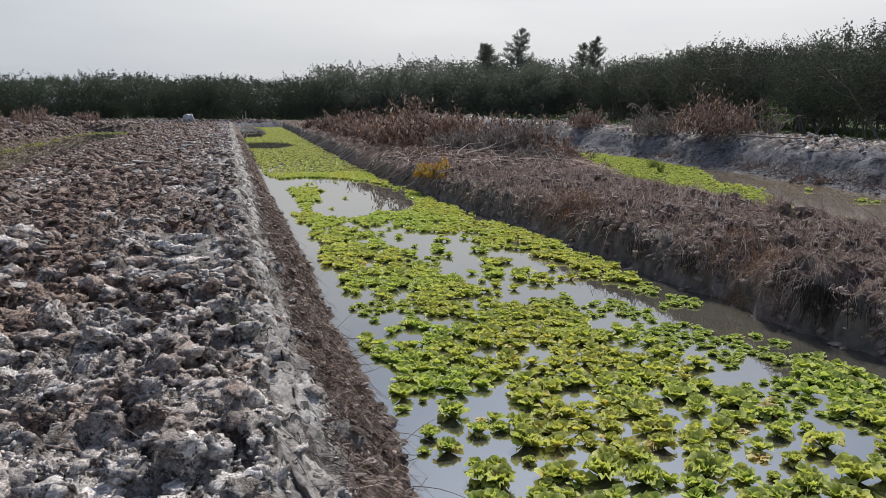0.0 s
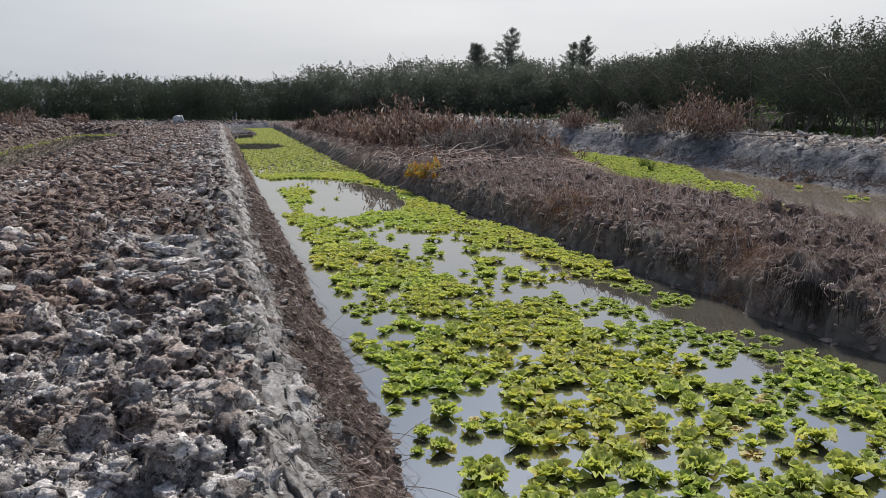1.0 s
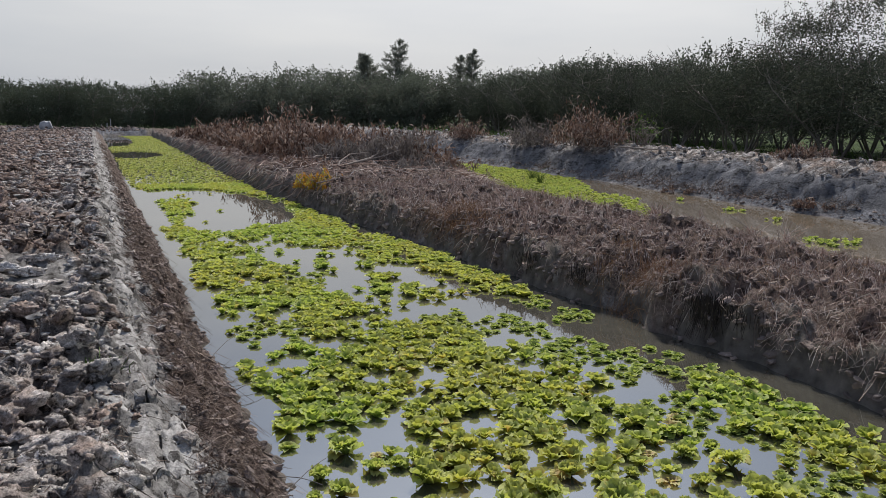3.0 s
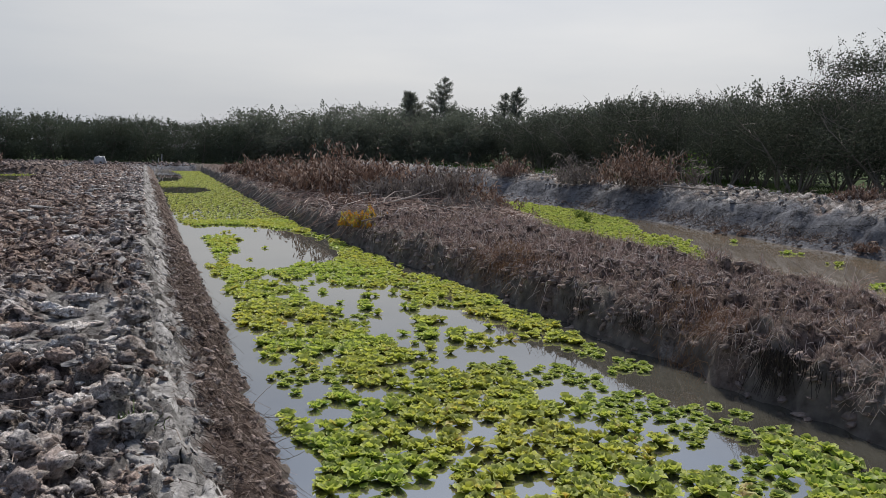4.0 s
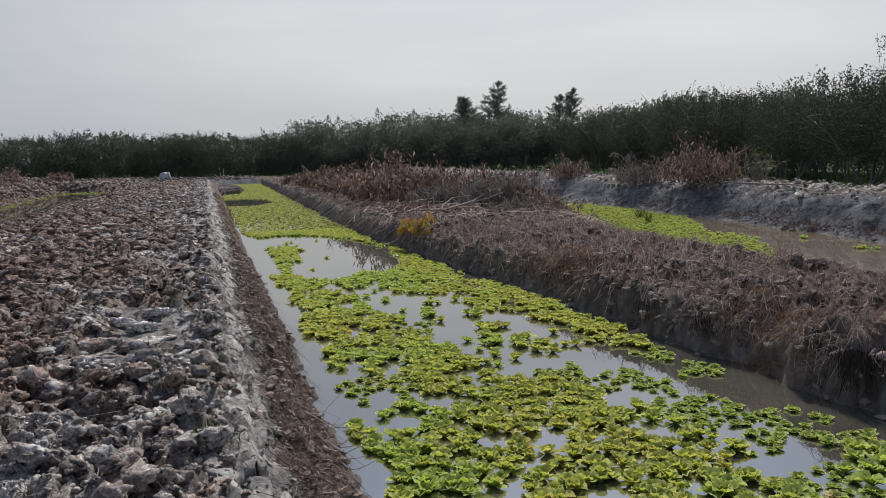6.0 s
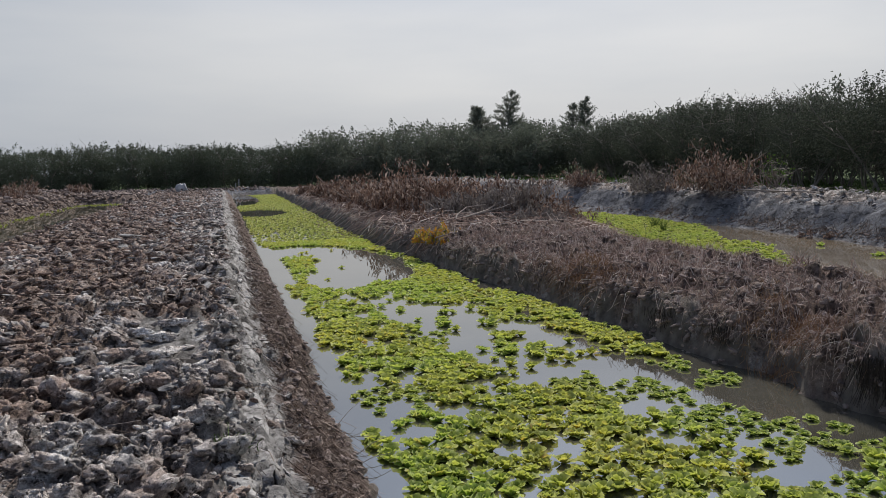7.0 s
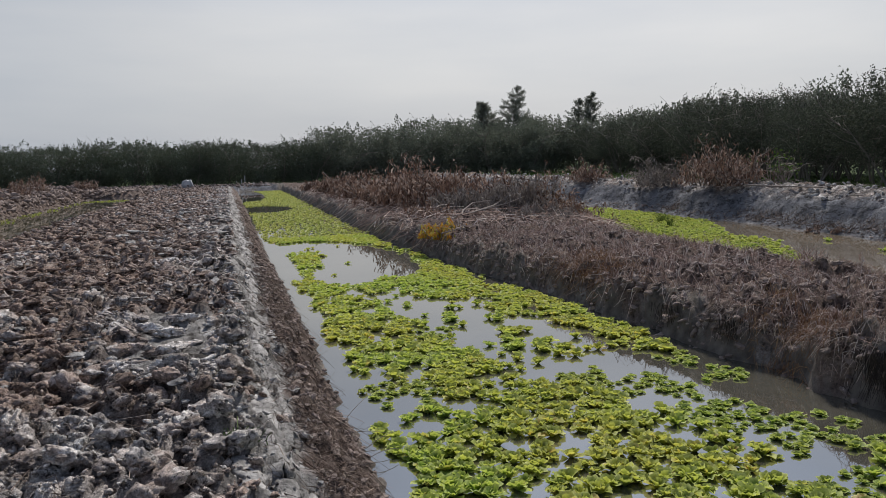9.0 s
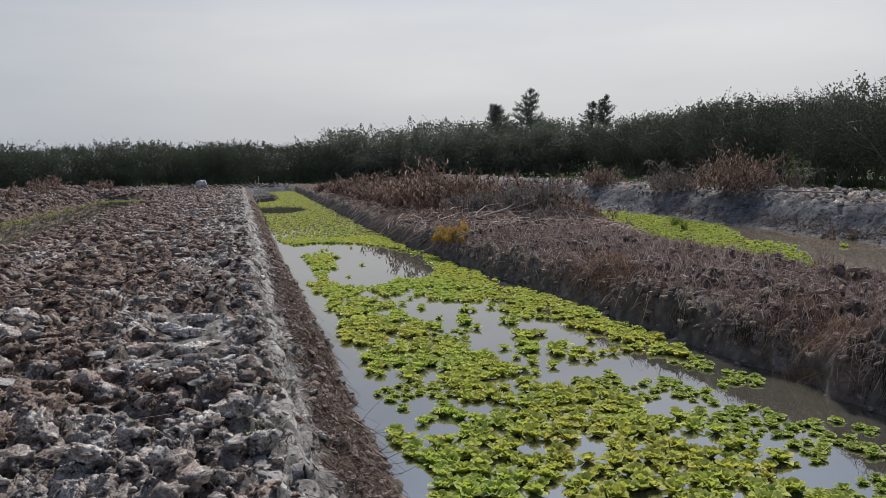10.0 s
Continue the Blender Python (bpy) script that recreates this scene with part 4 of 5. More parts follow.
for x, y, s in ((25.6, 91, 1.16), (24.2, 92, 1.05), (21.2, 91, 1.1), (18.6, 91, 1.02), (10.0, 90, 0.98), (13.5, 91, 0.96)):
    copy_thing(back_forms[int(x) % 4], pose(x, y, 0.45, 0, 0, x * 40) @ Matrix.Diagonal((s, s, s, 1)))
TALL = "tall feathery grey-green tree rising above the orchard"
for x, y, height, seed, lean in ((33.4, 90, 11.0, 301, 0.01), (30.6, 90.5, 8.9, 302, -0.02), (31.8, 91, 9.3, 303, 0.0), (44.3, 90, 10.0, 304, 0.02), (43.0, 91, 9.2, 305, -0.03)):
    t = plume_tree("tall_tree", height, seed, lean, TALL, 2.8, 0.60)
    t.matrix_basis = pose(x, y, 0.45, 0, 0, 40 * (seed % 9))


for x, y, height, seed in ((28.4, 25.2, 6.9, 321), (29.9, 24.4, 7.7, 322), (30.8, 22.4, 7.8, 323), (29.6, 27.4, 7.0, 325)):
    t = orchard_tree("orchard_tree", height, 3.6, 4200, 0.11, seed, "taller ragged orchard tree with an uneven open crown", 3, 44, 0.35)
    t.matrix_basis = pose(x, y, 0.45, 0, 0, 50 * (seed % 7))

# ---------------------------------------------------------------- broken soil on the banks
def clod_form(seed, level, flat):
    """A broken lump of earth: a ball cut by random planes, then roughened. Radius about 1."""
    r = np.random.default_rng(seed)
    bm = bmesh.new()
    bmesh.ops.create_icosphere(bm, subdivisions=level, radius=1.0)
    v = np.array([w.co[:] for w in bm.verts])
    f = np.array([[w.index for w in face.verts] for face in bm.faces])
    bm.free()
    v = v / np.linalg.norm(v, axis=1)[:, None]
    normals = r.normal(0, 1, (11, 3))
    normals /= np.linalg.norm(normals, axis=1)[:, None]
    reach = np.full(len(v), 1.0)
    for n in normals:
        d = v @ n
        reach = np.minimum(reach, np.where(d > 0.25, r.uniform(0.62, 0.97) / np.maximum(d, 0.25), 9))
    reach *= 1 + 0.20 * fbm(v[:, 0] * 2 + v[:, 2], v[:, 1] * 2 - v[:, 2], 0.9, 5, seed, 0.68) - 0.26 * np.abs(fbm(v[:, 0] * 3 - v[:, 2] * 2, v[:, 1] * 3 + v[:, 2], 0.5, 3, seed + 9)) + ((0.010 if level > 4 else 0.022 if level > 3 else 0.032 if level > 2 else 0.06) * r.normal(0, 1, len(v)) if level > 1 else 0)
    reach *= 1 + 0.06 * fbm(v[:, 0] * 7 + v[:, 2] * 3, v[:, 1] * 7 - v[:, 2] * 3, 1.0, 3, seed + 20, 0.75)
    v = v * reach[:, None] * np.array([r.uniform(1.05, 1.75), r.uniform(0.8, 1.2), flat * r.uniform(0.8, 1.2)])
    return v, f


def make_slab():
    s = Shader("smooth_cut_mud", 0.95, 0.08)
    g = s.noise(7, 6, 0.68, (1.0, 0.45, 1.0))
    c = s.ramp(g, (0.32, (0.13, 0.12, 0.112)), (0.48, (0.34, 0.322, 0.31)), (0.62, (0.52, 0.50, 0.485)))
    c = s.mix(0.8, c, s.ramp(s.noise(55, 5, 0.65), (0.30, 0.45), (0.70, 1.4)), "MULTIPLY")
    cracks = s.ramp(s.noise(11, 5, 0.7, (0.6, 1.0, 1.0)), (0.40, 1.0), (0.43, 0.0))
    s.color(s.mix(cracks, c, (0.05, 0.043, 0.04)))
    s.bump(s.noise(40, 6, 0.68), 0.9, 0.02)
    return s.m


SLAB = make_slab()
clod_near = [clod_form(400 + k, 5, 0.66) for k in range(8)]
clod_mid = [clod_form(420 + k, 3, 0.62) for k in range(8)]
clod_flat = [(v * np.array([1.05, 1.0, 1.1]), f) for v, f in (clod_form(450 + k, 1, 0.46) for k in range(6))]
clod_flat_near = [(v * np.array([1.3, 1.0, 1.0]), f) for v, f in (clod_form(455 + k, 2, 0.44) for k in range(8))]
clod_mat = [clod_form(470 + k, 2, 0.55) for k in range(6)]
clod_far = [clod_form(440 + k, 1, 0.66) for k in range(6)]


def scatter(x0, x1, y0, y1, per_m2, accept=None):
    n = int((x1 - x0) * (y1 - y0) * per_m2)
    p = np.stack([rng.uniform(x0, x1, n), rng.uniform(y0, y1, n)], -1)
    return p if accept is None else p[accept(p[:, 0], p[:, 1])]


def clod_mass(name, points, forms_, lo, hi, power, label, sink=0.25, material=None, tilt=0.35):
    h = Heap()
    z = ground_height(points[:, 0], points[:, 1])
    for k, (x, y) in enumerate(points):
        v, f = forms_[k % len(forms_)]
        s = lo + (hi - lo) * rng.uniform(0, 1) ** power
        v = turned(v, rng.uniform(0, 6.3)) @ np.array(Euler((rng.normal(0, tilt), rng.normal(0, tilt), 0)).to_matrix())
        h.add(v * s + np.array([x, y, z[k] + s * sink]), f)
    return tagged(new(name, h.mesh(name, material or CLOD, forms_ is clod_flat or forms_ is clod_mid or (forms_ is clod_far and material is None))), label, "soil", kind="stuff")


def in_view(x, y):
    return (x > -0.50 * y - 0.8) & (tread(x, y) < 0.3 + 0.6 * (lattice(np.floor(x * 90), np.floor(y * 90), 5) > 0.8))


# the largest clods close to the path are things of their own
clod_meshes = [mesh_from("mud_clod", v, f, CLOD, True) for v, f in clod_near]
clod_lesser = [mesh_from("mud_clod", *clod_form(480 + k, 4, 0.66), CLOD, True) for k in range(8)]
big = scatter(-4.2, 0.05, 2.3, 8.5, 24, in_view)[:295]
big = big[np.argsort(np.hypot(big[:, 0], big[:, 1]))]
big_z = ground_height(big[:, 0], big[:, 1])
for k, (x, y) in enumerate(big):
    ob = new("mud_clod", (clod_meshes if k < 40 else clod_lesser)[k % 8])
    s = 0.045 + 0.075 * rng.uniform(0, 1) ** 1.6
    ob.matrix_basis = pose(x, y, big_z[k] + 0.12 * s, rng.normal(0, 20), rng.normal(0, 20), rng.uniform(0, 360)) @ Matrix.Diagonal((s, s, s, 1))
    tagged(ob, "angular clod of dried grey mud on the bank", "clod", "clods on the near bank")

# ridges pressed up between the lugs of the track
lug_mesh = [mesh_from("mud_ridge", v * np.array([1.0, 0.55, 0.75]), f, CLOD, True) for v, f in (clod_form(490 + k, 4, 0.6) for k in range(4))]
for k in range(18):
    row, col = divmod(k, 3)
    x, y = (-0.78, -0.45, -0.14)[col] + rng.normal(0, 0.04), 6.75 + 0.40 * row + (0.0, 0.18, 0.05)[col] + rng.normal(0, 0.04)
    ob = new("mud_ridge", lug_mesh[k % 4])
    size = rng.uniform(0.10, 0.16)
    ob.matrix_basis = pose(x, y, float(ground_height(np.array([x]), np.array([y]))[0]) + 0.02, 0, 0, (-35, 15, 55)[col] + rng.normal(0, 14)) @ Matrix.Diagonal((size, size, size, 1))
    tagged(ob, "curved ridge of grey mud pressed up by a machine's track", "clod", "track ridges on the near bank")

LOOSE = "loose broken lumps of dried grey mud"
clod_mass("mud_lumps", scatter(-3.6, 0.12, 2.0, 7.5, 40, in_view), clod_mid, 0.04, 0.095, 1.7, LOOSE)
clod_mass("mud_lumps", scatter(-3.6, 0.12, 2.0, 7.5, 120, in_view), clod_far, 0.016, 0.045, 1.3, LOOSE)
clod_mass("mud_crumbs", scatter(-2.8, 0.12, 2.0, 6.5, 650, in_view), clod_far, 0.006, 0.026, 1.5, "small crumbs of dried mud between the clods", 0.4)
clod_mass("mud_crumbs", scatter(-4.0, 0.12, 6.5, 12, 220, in_view), clod_far, 0.012, 0.036, 1.5, "small crumbs of dried mud between the clods", 0.4)
clod_mass("mud_lumps", scatter(-4.9, 0.10, 7.5, 16, 13, in_view), clod_mid, 0.05, 0.115, 1.6, LOOSE)
clod_mass("mud_lumps", scatter(-4.9, 0.10, 7.5, 16, 60, in_view), clod_flat_near, 0.025, 0.085, 1.5, LOOSE)
clod_mass("mud_lumps", scatter(-4.9, 0.10, 16, 36, 75, in_view), clod_flat, 0.03, 0.10, 1.7, LOOSE)
clod_mass("mud_lumps", scatter(-4.9, 0.10, 36, 74, 26, in_view), clod_far, 0.05, 0.13, 1.8, LOOSE)
clod_mass("mud_lumps", scatter(-4.6, 0.05, -5.0, 2.4, 34, lambda x, y: (np.abs(x) > 0.35) | (y < -0.8) | (y > 1.2)), clod_flat, 0.03, 0.11, 1.5, LOOSE)
plates = [(v * np.array([0.9, 1.0, 0.8]), f) for v, f in (clod_form(460 + k, 2, 0.36) for k in range(6))]
clod_mass("mud_plates", scatter(-1.9, 0.06, 5.0, 14, 9, None), plates, 0.03, 0.10, 1.6, "flat pale plates of cut mud", 0.12, SLAB, 0.12)
clod_mass("mud_plates", scatter(-2.2, 0.06, 14, 45, 9, None), plates, 0.05, 0.17, 1.6, "flat pale plates of cut mud", 0.15, SLAB, 0.12)
clod_mass("mud_plates", scatter(-4.6, -2.0, 6, 40, 1.2, None), plates, 0.04, 0.14, 1.8, "flat pale plates of cut mud", 0.12, SLAB, 0.12)
clod_mass("soil_lumps", scatter(-10.5, -5.2, 63, 75, 12, None), clod_flat, 0.06, 0.22, 1.5, "dark clods closing the ditch", 0.25, EARTH)
clod_mass("mud_lumps", scatter(-26, 4.5, 75, 82, 6, None), clod_far, 0.08, 0.26, 1.5, "rough dark clods on the cross bank", 0.25, EARTH)
clod_mass("mud_lumps", scatter(-16, -10.6, 26, 74, 9, None), clod_far, 0.08, 0.28, 1.5, "rough brown clods on the bank across the ditch", 0.25, EARTH)
pts = scatter(0, 1, 3, 70, 1500 / 67.0, None)
pts[:, 0] = third_water(pts[:, 1]) + 0.85 + 2.2 * pts[:, 0]
clod_mass("mud_lumps", pts, clod_far, 0.03, 0.11, 1.4, "pale crumbled mud along the crest of the cut bank", 0.25, SLAB)
pts = scatter(0, 1, 8, 40, 900 / 32.0, None)
pts[:, 0] = third_water(pts[:, 1]) - 0.05 + 0.38 * pts[:, 0]
clod_mass("soil_lumps", pts, clod_mat, 0.012, 0.06, 1.6, "slumped dark mud lumps at the water's edge", 0.1, EARTH)
pts = scatter(0, 1, 3, 24, 4600 / 21.0, None)
pts[:, 0] = right_water(pts[:, 1]) + 0.05 + pts[:, 0] * 3.2
clod_mass("mud_lumps", pts, clod_mat, 0.012, 0.065, 1.7, "brown earth lumps under dry straw", 0.05, EARTH)
pts = scatter(0, 1, 3, 20, 700 / 17.0, None)
pts[:, 0] = right_water(pts[:, 1]) - 0.04 + pts[:, 0] * 0.3
clod_mass("soil_lumps", pts, clod_mat, 0.012, 0.065, 1.6, "damp dark lumps in the bank's cut face", 0.25, EARTH)
clod_mass("soil_lumps", scatter(0.42, 0.92, 2.0, 18, 330, None), clod_mat, 0.006, 0.042, 1.9, "dark brown crumbs of soil on the slope", 0.25, EARTH)

clod_mass("mud_crumbs", scatter(-0.05, 0.50, 2.0, 9, 260, None), clod_far, 0.004, 0.022, 2.0, "crumbs of pale mud on the bank's shoulder", 0.2, SLAB)
clod_mass("mud_lumps", scatter(-0.05, 0.46, 2.0, 14, 22, None), clod_mid, 0.010, 0.060, 1.6, "lumps of mud on the bank's shoulder", 0.1)


def mud_slab(x, y, long, wide, turn):
    """A plate of mud smoothed by the digger's blade, cracked off with a ragged outline and draped on the shoulder."""
    nu, nv = 15, 7
    u, v = np.meshgrid(np.linspace(-1, 1, nu), np.linspace(-1, 1, nv), indexing="ij")
    seed = int(rng.integers(1, 9999))
    taper = np.clip(1.0 - np.abs(u) ** rng.uniform(2.2, 6.0), 0.0, 1) ** 0.6
    a = u * long * 0.5 + 0.03 * fbm(v * 2 + seed, u * 0.3, 0.6, 3, seed)
    b = v * wide * 0.5 * (0.25 + 0.75 * taper) * (1 + 0.15 * fbm(u * 3, v * 0.2, 0.7, 4, seed + 1)) + 0.010 * fbm(u * 4, u * 0 + seed, 0.8, 2, seed + 2)
    px, py = x + b * math.cos(turn) - a * math.sin(turn), y + a * math.cos(turn) + b * math.sin(turn)
    base = ground_height(px, py, False)
    rim = np.clip(1.25 - np.maximum(np.abs(u), np.abs(v)) ** 4, 0, 1)
    top = base + rng.uniform(0.006, 0.022) + rng.uniform(0.008, 0.022) * rim + rng.normal(0, 0.02) * v + 0.010 * fbm(px, py, 0.12, 3, seed + 3)
    n = nu * nv
    verts = np.concatenate([np.stack([px, py, top], -1).reshape(-1, 3), np.stack([px, py, base - 0.08], -1).reshape(-1, 3)])
    i, j = np.meshgrid(np.arange(nu - 1), np.arange(nv - 1), indexing="ij")
    faces = np.stack([i * nv + j, i * nv + j + 1, (i + 1) * nv + j + 1, (i + 1) * nv + j], -1).reshape(-1, 4).tolist()
    ring = [k * nv for k in range(nu)] + [(nu - 1) * nv + k for k in range(1, nv)] + [k * nv + nv - 1 for k in range(nu - 2, -1, -1)] + [k for k in range(nv - 2, 0, -1)]
    faces += [[p, q, q + n, p + n] for p, q in zip(ring, ring[1:] + ring[:1])]
    ob = new("mud_cake", mesh_from("mud_cake", verts, faces, SLAB, True))
    ob.data.polygons.foreach_set("use_smooth", [k < (nu - 1) * (nv - 1) for k in range(len(ob.data.polygons))])
    return tagged(ob, "smooth pale cake of cut mud on the bank's shoulder", "clod", "cut mud cakes along the shoulder")


slab_y = 2.2
while slab_y < 26:
    stretch = 0.7 + 0.05 * slab_y
    for _ in range(1 if rng.uniform() < 0.55 else 2):
        mud_slab(0.05 + 0.34 * rng.uniform(0, 1), slab_y + rng.uniform(-0.2, 0.2), rng.uniform(0.28, 0.85) * stretch, rng.uniform(0.11, 0.22), rng.normal(0.06, 0.13))
    slab_y += 0.30 * stretch

# ---------------------------------------------------------------- straw, roots and sticks
def straw_mass(name, base, way, length, radius, material, label, lift=0.05, droop=0.0, k=4, follow=True):
    """Curved dry stalks that start at base (n, 3) and run along way (n, 3)."""
    k = 3 if k == 4 and base[:, 1].mean() > 4 and follow else k
    n = len(base)
    way = way / (np.linalg.norm(way, axis=1)[:, None] + 1e-9)
    t = np.linspace(0, 1, k)[None, :, None]
    side = rng.normal(0, 0.75 if follow else 0.12 if material is ROOTS else 0.45, (n, 1, 3)) * np.array([1, 1, 0.25])
    p = base[:, None, :] + way[:, None, :] * length[:, None, None] * t + side * length[:, None, None] * t * t
    p[:, :, 2] += lift * np.sin(np.linspace(0, np.pi, k))[None, :] * rng.uniform(0.0, 1.5, (n, 1)) - droop * (t[..., 0] ** 2) * length[:, None]
    if follow:
        low = ground_height(p[..., 0], p[..., 1]) + 0.004
        p[:, :, 2] = np.maximum(p[:, :, 2], low)
        over = p[:, :, 2] - low
        p[:, :, 2] = low + np.minimum(over, lift * 2 + 0.02)
    r = radius[:, None] * np.linspace(1.0, 0.5, k)[None, :]
    v, f = strands(p, r)
    return tagged(new(name, mesh_from(name, v, f, material)), label, "straw", kind="stuff")


def on_ground(p, up=0.01):
    return np.concatenate([p, (ground_height(p[:, 0], p[:, 1]) + up)[:, None]], 1)


def flat_ways(n, tilt=0.15):
    a = rng.uniform(0, 2 * np.pi, n)
    return np.stack([np.cos(a), np.sin(a), rng.normal(0, tilt, n)], -1)


def middle_points(y0, y1, count, margin=0.0):
    p = np.stack([rng.uniform(0, 1, count), rng.uniform(y0, y1, count)], -1)
    lo, hi = right_water(p[:, 1]) + 0.06, middle_far(p[:, 1]) + 0.35
    p[:, 0] = lo + (hi - lo) * p[:, 0]
    return p


def stalks(points, lo, hi, r0, r1, material, label, lift=0.05, up=0.01, name="dry_straw"):
    n = len(points)
    return straw_mass(name, on_ground(points, up), flat_ways(n), rng.uniform(lo, hi, n), rng.uniform(r0, r1, n), material, label, lift)


MAT_LABEL = "tangled grey-brown dry straw covering the bank"
stalks(middle_points(2.5, 9, 9500), 0.025, 0.105, 0.0016, 0.0042, STRAW, MAT_LABEL, 0.07)
stalks(middle_points(9, 18, 9500), 0.04, 0.15, 0.0028, 0.0062, STRAW, MAT_LABEL, 0.09)
stalks(middle_points(-4, 2.5, 1800), 0.08, 0.30, 0.003, 0.008, STRAW, MAT_LABEL, 0.10)
stalks(middle_points(18, 52, 5000), 0.25, 0.7, 0.007, 0.013, STRAW, MAT_LABEL, 0.12)
p = middle_points(3, 20, 3200)
stalks(p[fbm(p[:, 0], p[:, 1], 1.2, 2, 131) > 0.15], 0.05, 0.18, 0.0014, 0.003, TAN_STRAW, "patches of tan dry grass on the bank", 0.09, name="tan_grass")
# fringe over the cut face
for y0, y1, count, r0, r1 in ((2.5, 9.0, 3600, 0.0010, 0.0024), (9.0, 20.0, 2600, 0.0018, 0.0036), (20.0, 45.0, 800, 0.004, 0.008)):
    yy_ = rng.uniform(y0, y1, count)
    clump = fbm(yy_, yy_ * 0, 0.7, 3, 141)
    yy_ = yy_[clump > -0.1]
    n = len(yy_)
    xx_ = right_water(yy_) + rng.uniform(0.06, 0.5, n)
    base = on_ground(np.stack([xx_, yy_], -1), 0.03)
    way = np.stack([-0.8 + rng.normal(0, 0.6, n), rng.normal(0, 0.9, n), rng.normal(-0.1, 0.4, n)], -1)
    straw_mass("straw_fringe", base, way, rng.uniform(0.04, 0.14, n), rng.uniform(r0, r1, n), STRAW, "dry straw hanging over the bank's cut edge", 0.03, 0.6, 5, False)
p = np.stack([rng.uniform(5.0, 5.6, 420), rng.normal(6.9, 0.35, 420)], -1)
stalks(p, 0.05, 0.16, 0.0016, 0.003, TAN_STRAW, "tuft of tan dry grass on the bank's lip", 0.12, name="tan_grass")
p = np.stack([rng.uniform(4.9, 5.5, 420), rng.normal(11.2, 0.6, 420)], -1)
stalks(p, 0.06, 0.2, 0.002, 0.004, TAN_STRAW, "tuft of tan dry grass on the bank's lip", 0.12, name="tan_grass")

# straw on the slope of the near bank and stray stalks on its top
SLOPE = "brown dry straw and roots on the slope down to the water"
for y0, y1, count, r0, r1 in ((-4.0, 2.0, 900, 0.0010, 0.0030), (2.0, 6.0, 2800, 0.0008, 0.0024), (6.0, 14.0, 2600, 0.0014, 0.0036), (14.0, 45.0, 1300, 0.004, 0.008)):
    p = np.stack([rng.uniform(0.42, 0.80, count), rng.uniform(y0, y1, count)], -1)
    stalks(p, 0.03, 0.14, r0, r1, SLOPE_STRAW, SLOPE, 0.03)
stalks(scatter(-4.6, 0.3, 2.0, 12.0, 80, in_view), 0.04, 0.17, 0.0010, 0.0026, SLOPE_STRAW, "stray dry stalks among the clods", 0.04)
stalks(scatter(-4.9, -0.3, 10.0, 40.0, 34, in_view), 0.08, 0.26, 0.003, 0.0065, STRAW, "stray dry stalks among the clods", 0.06)
pts = scatter(0, 1, 8, 45, 1500 / 37.0)
pts[:, 0] = third_water(pts[:, 1]) + 0.8 + 2.4 * pts[:, 0]
stalks(pts, 0.12, 0.4, 0.004, 0.009, TWIG, "pale dry litter on the crest of the cut bank", 0.08)
pts = scatter(0, 1, 9, 26, 1500 / 17.0)
pts[:, 0] = third_water(pts[:, 1]) + 0.06 + 0.40 * pts[:, 0]
pts = pts[fbm(pts[:, 0], pts[:, 1], 1.6, 2, 133) > 0.0]
stalks(pts, 0.06, 0.22, 0.003, 0.006, SLOPE_STRAW, "brown dead weeds on the ledge above the water", 0.10, name="dead_weeds")


def root_clump(x, y, z, count, length):
    base = np.stack([x + rng.uniform(-0.14, 0.06, count), y + rng.normal(0, 0.10, count), z + rng.normal(0, 0.03, count)], -1)
    way = np.stack([rng.normal(-0.10, 0.12, count), rng.normal(0, 0.12, count), rng.normal(-1.0, 0.15, count)], -1)
    ob = straw_mass("root_clump", base, way, rng.uniform(0.4, 1.0, count) * length, rng.uniform(0.002, 0.005, count), ROOTS, "clump of dark roots hanging from the cut bank", 0.0, 0.15, 5, False)
    return tagged(ob, category="roots", group="root clumps on the bank")


root_clump(5.20, 5.75, 0.42, 230, 0.36)
root_clump(5.25, 5.35, 0.40, 60, 0.22)
root_clump(5.05, 7.6, 0.38, 60, 0.20)
root_clump(5.0, 8.7, 0.36, 50, 0.20)


def stick(name, path, r0, r1, label, material=None, group=""):
    v, f = tube(path, np.linspace(r0, r1, len(path)), 6)
    return tagged(new(name, mesh_from(name, v, f, material or TWIG, True)), label, "stick", group)


def lying(x, y, a, length, bow=0.06, steps=7, up=0.02):
    t = np.linspace(-0.5, 0.5, steps)
    px, py = x + t * length * math.cos(a), y + t * length * math.sin(a)
    z = ground_height(px, py)
    fitted = np.polyval(np.polyfit(t, np.maximum(z, 0.0), 1), t)
    lift = max(0.0, float(np.max(np.maximum(z, 0) - fitted)))
    return np.stack([px + bow * length * np.sin(t * 5), py, fitted + lift * 0.6 + up], -1)


STICKS = "sticks lying on the banks"
for x, y, a, length, r in ((0.78, 4.05, 1.0, 0.5, 0.007), (0.90, 3.55, 0.15, 0.45, 0.006), (-0.45, 3.7, 0.9, 0.6, 0.006), (-0.9, 3.35, 1.3, 0.5, 0.005), (5.27, 28.0, 0.0, 0.9, 0.03), (5.0, 17.2, 0.2, 0.9, 0.02), (4.9, 15.6, -0.6, 1.0, 0.016), (-2.2, 11.0, 0.4, 1.1, 0.012), (-3.3, 15.5, 0.1, 1.3, 0.02), (7.4, 12.2, 0.9, 0.7, 0.012), (6.3, 9.2, 0.4, 0.5, 0.008), (7.6, 14.2, 1.4, 0.8, 0.014)):
    stick("stick", lying(x, y, a, length), r, r * 0.5, "bare grey stick lying on the bank", None, STICKS)
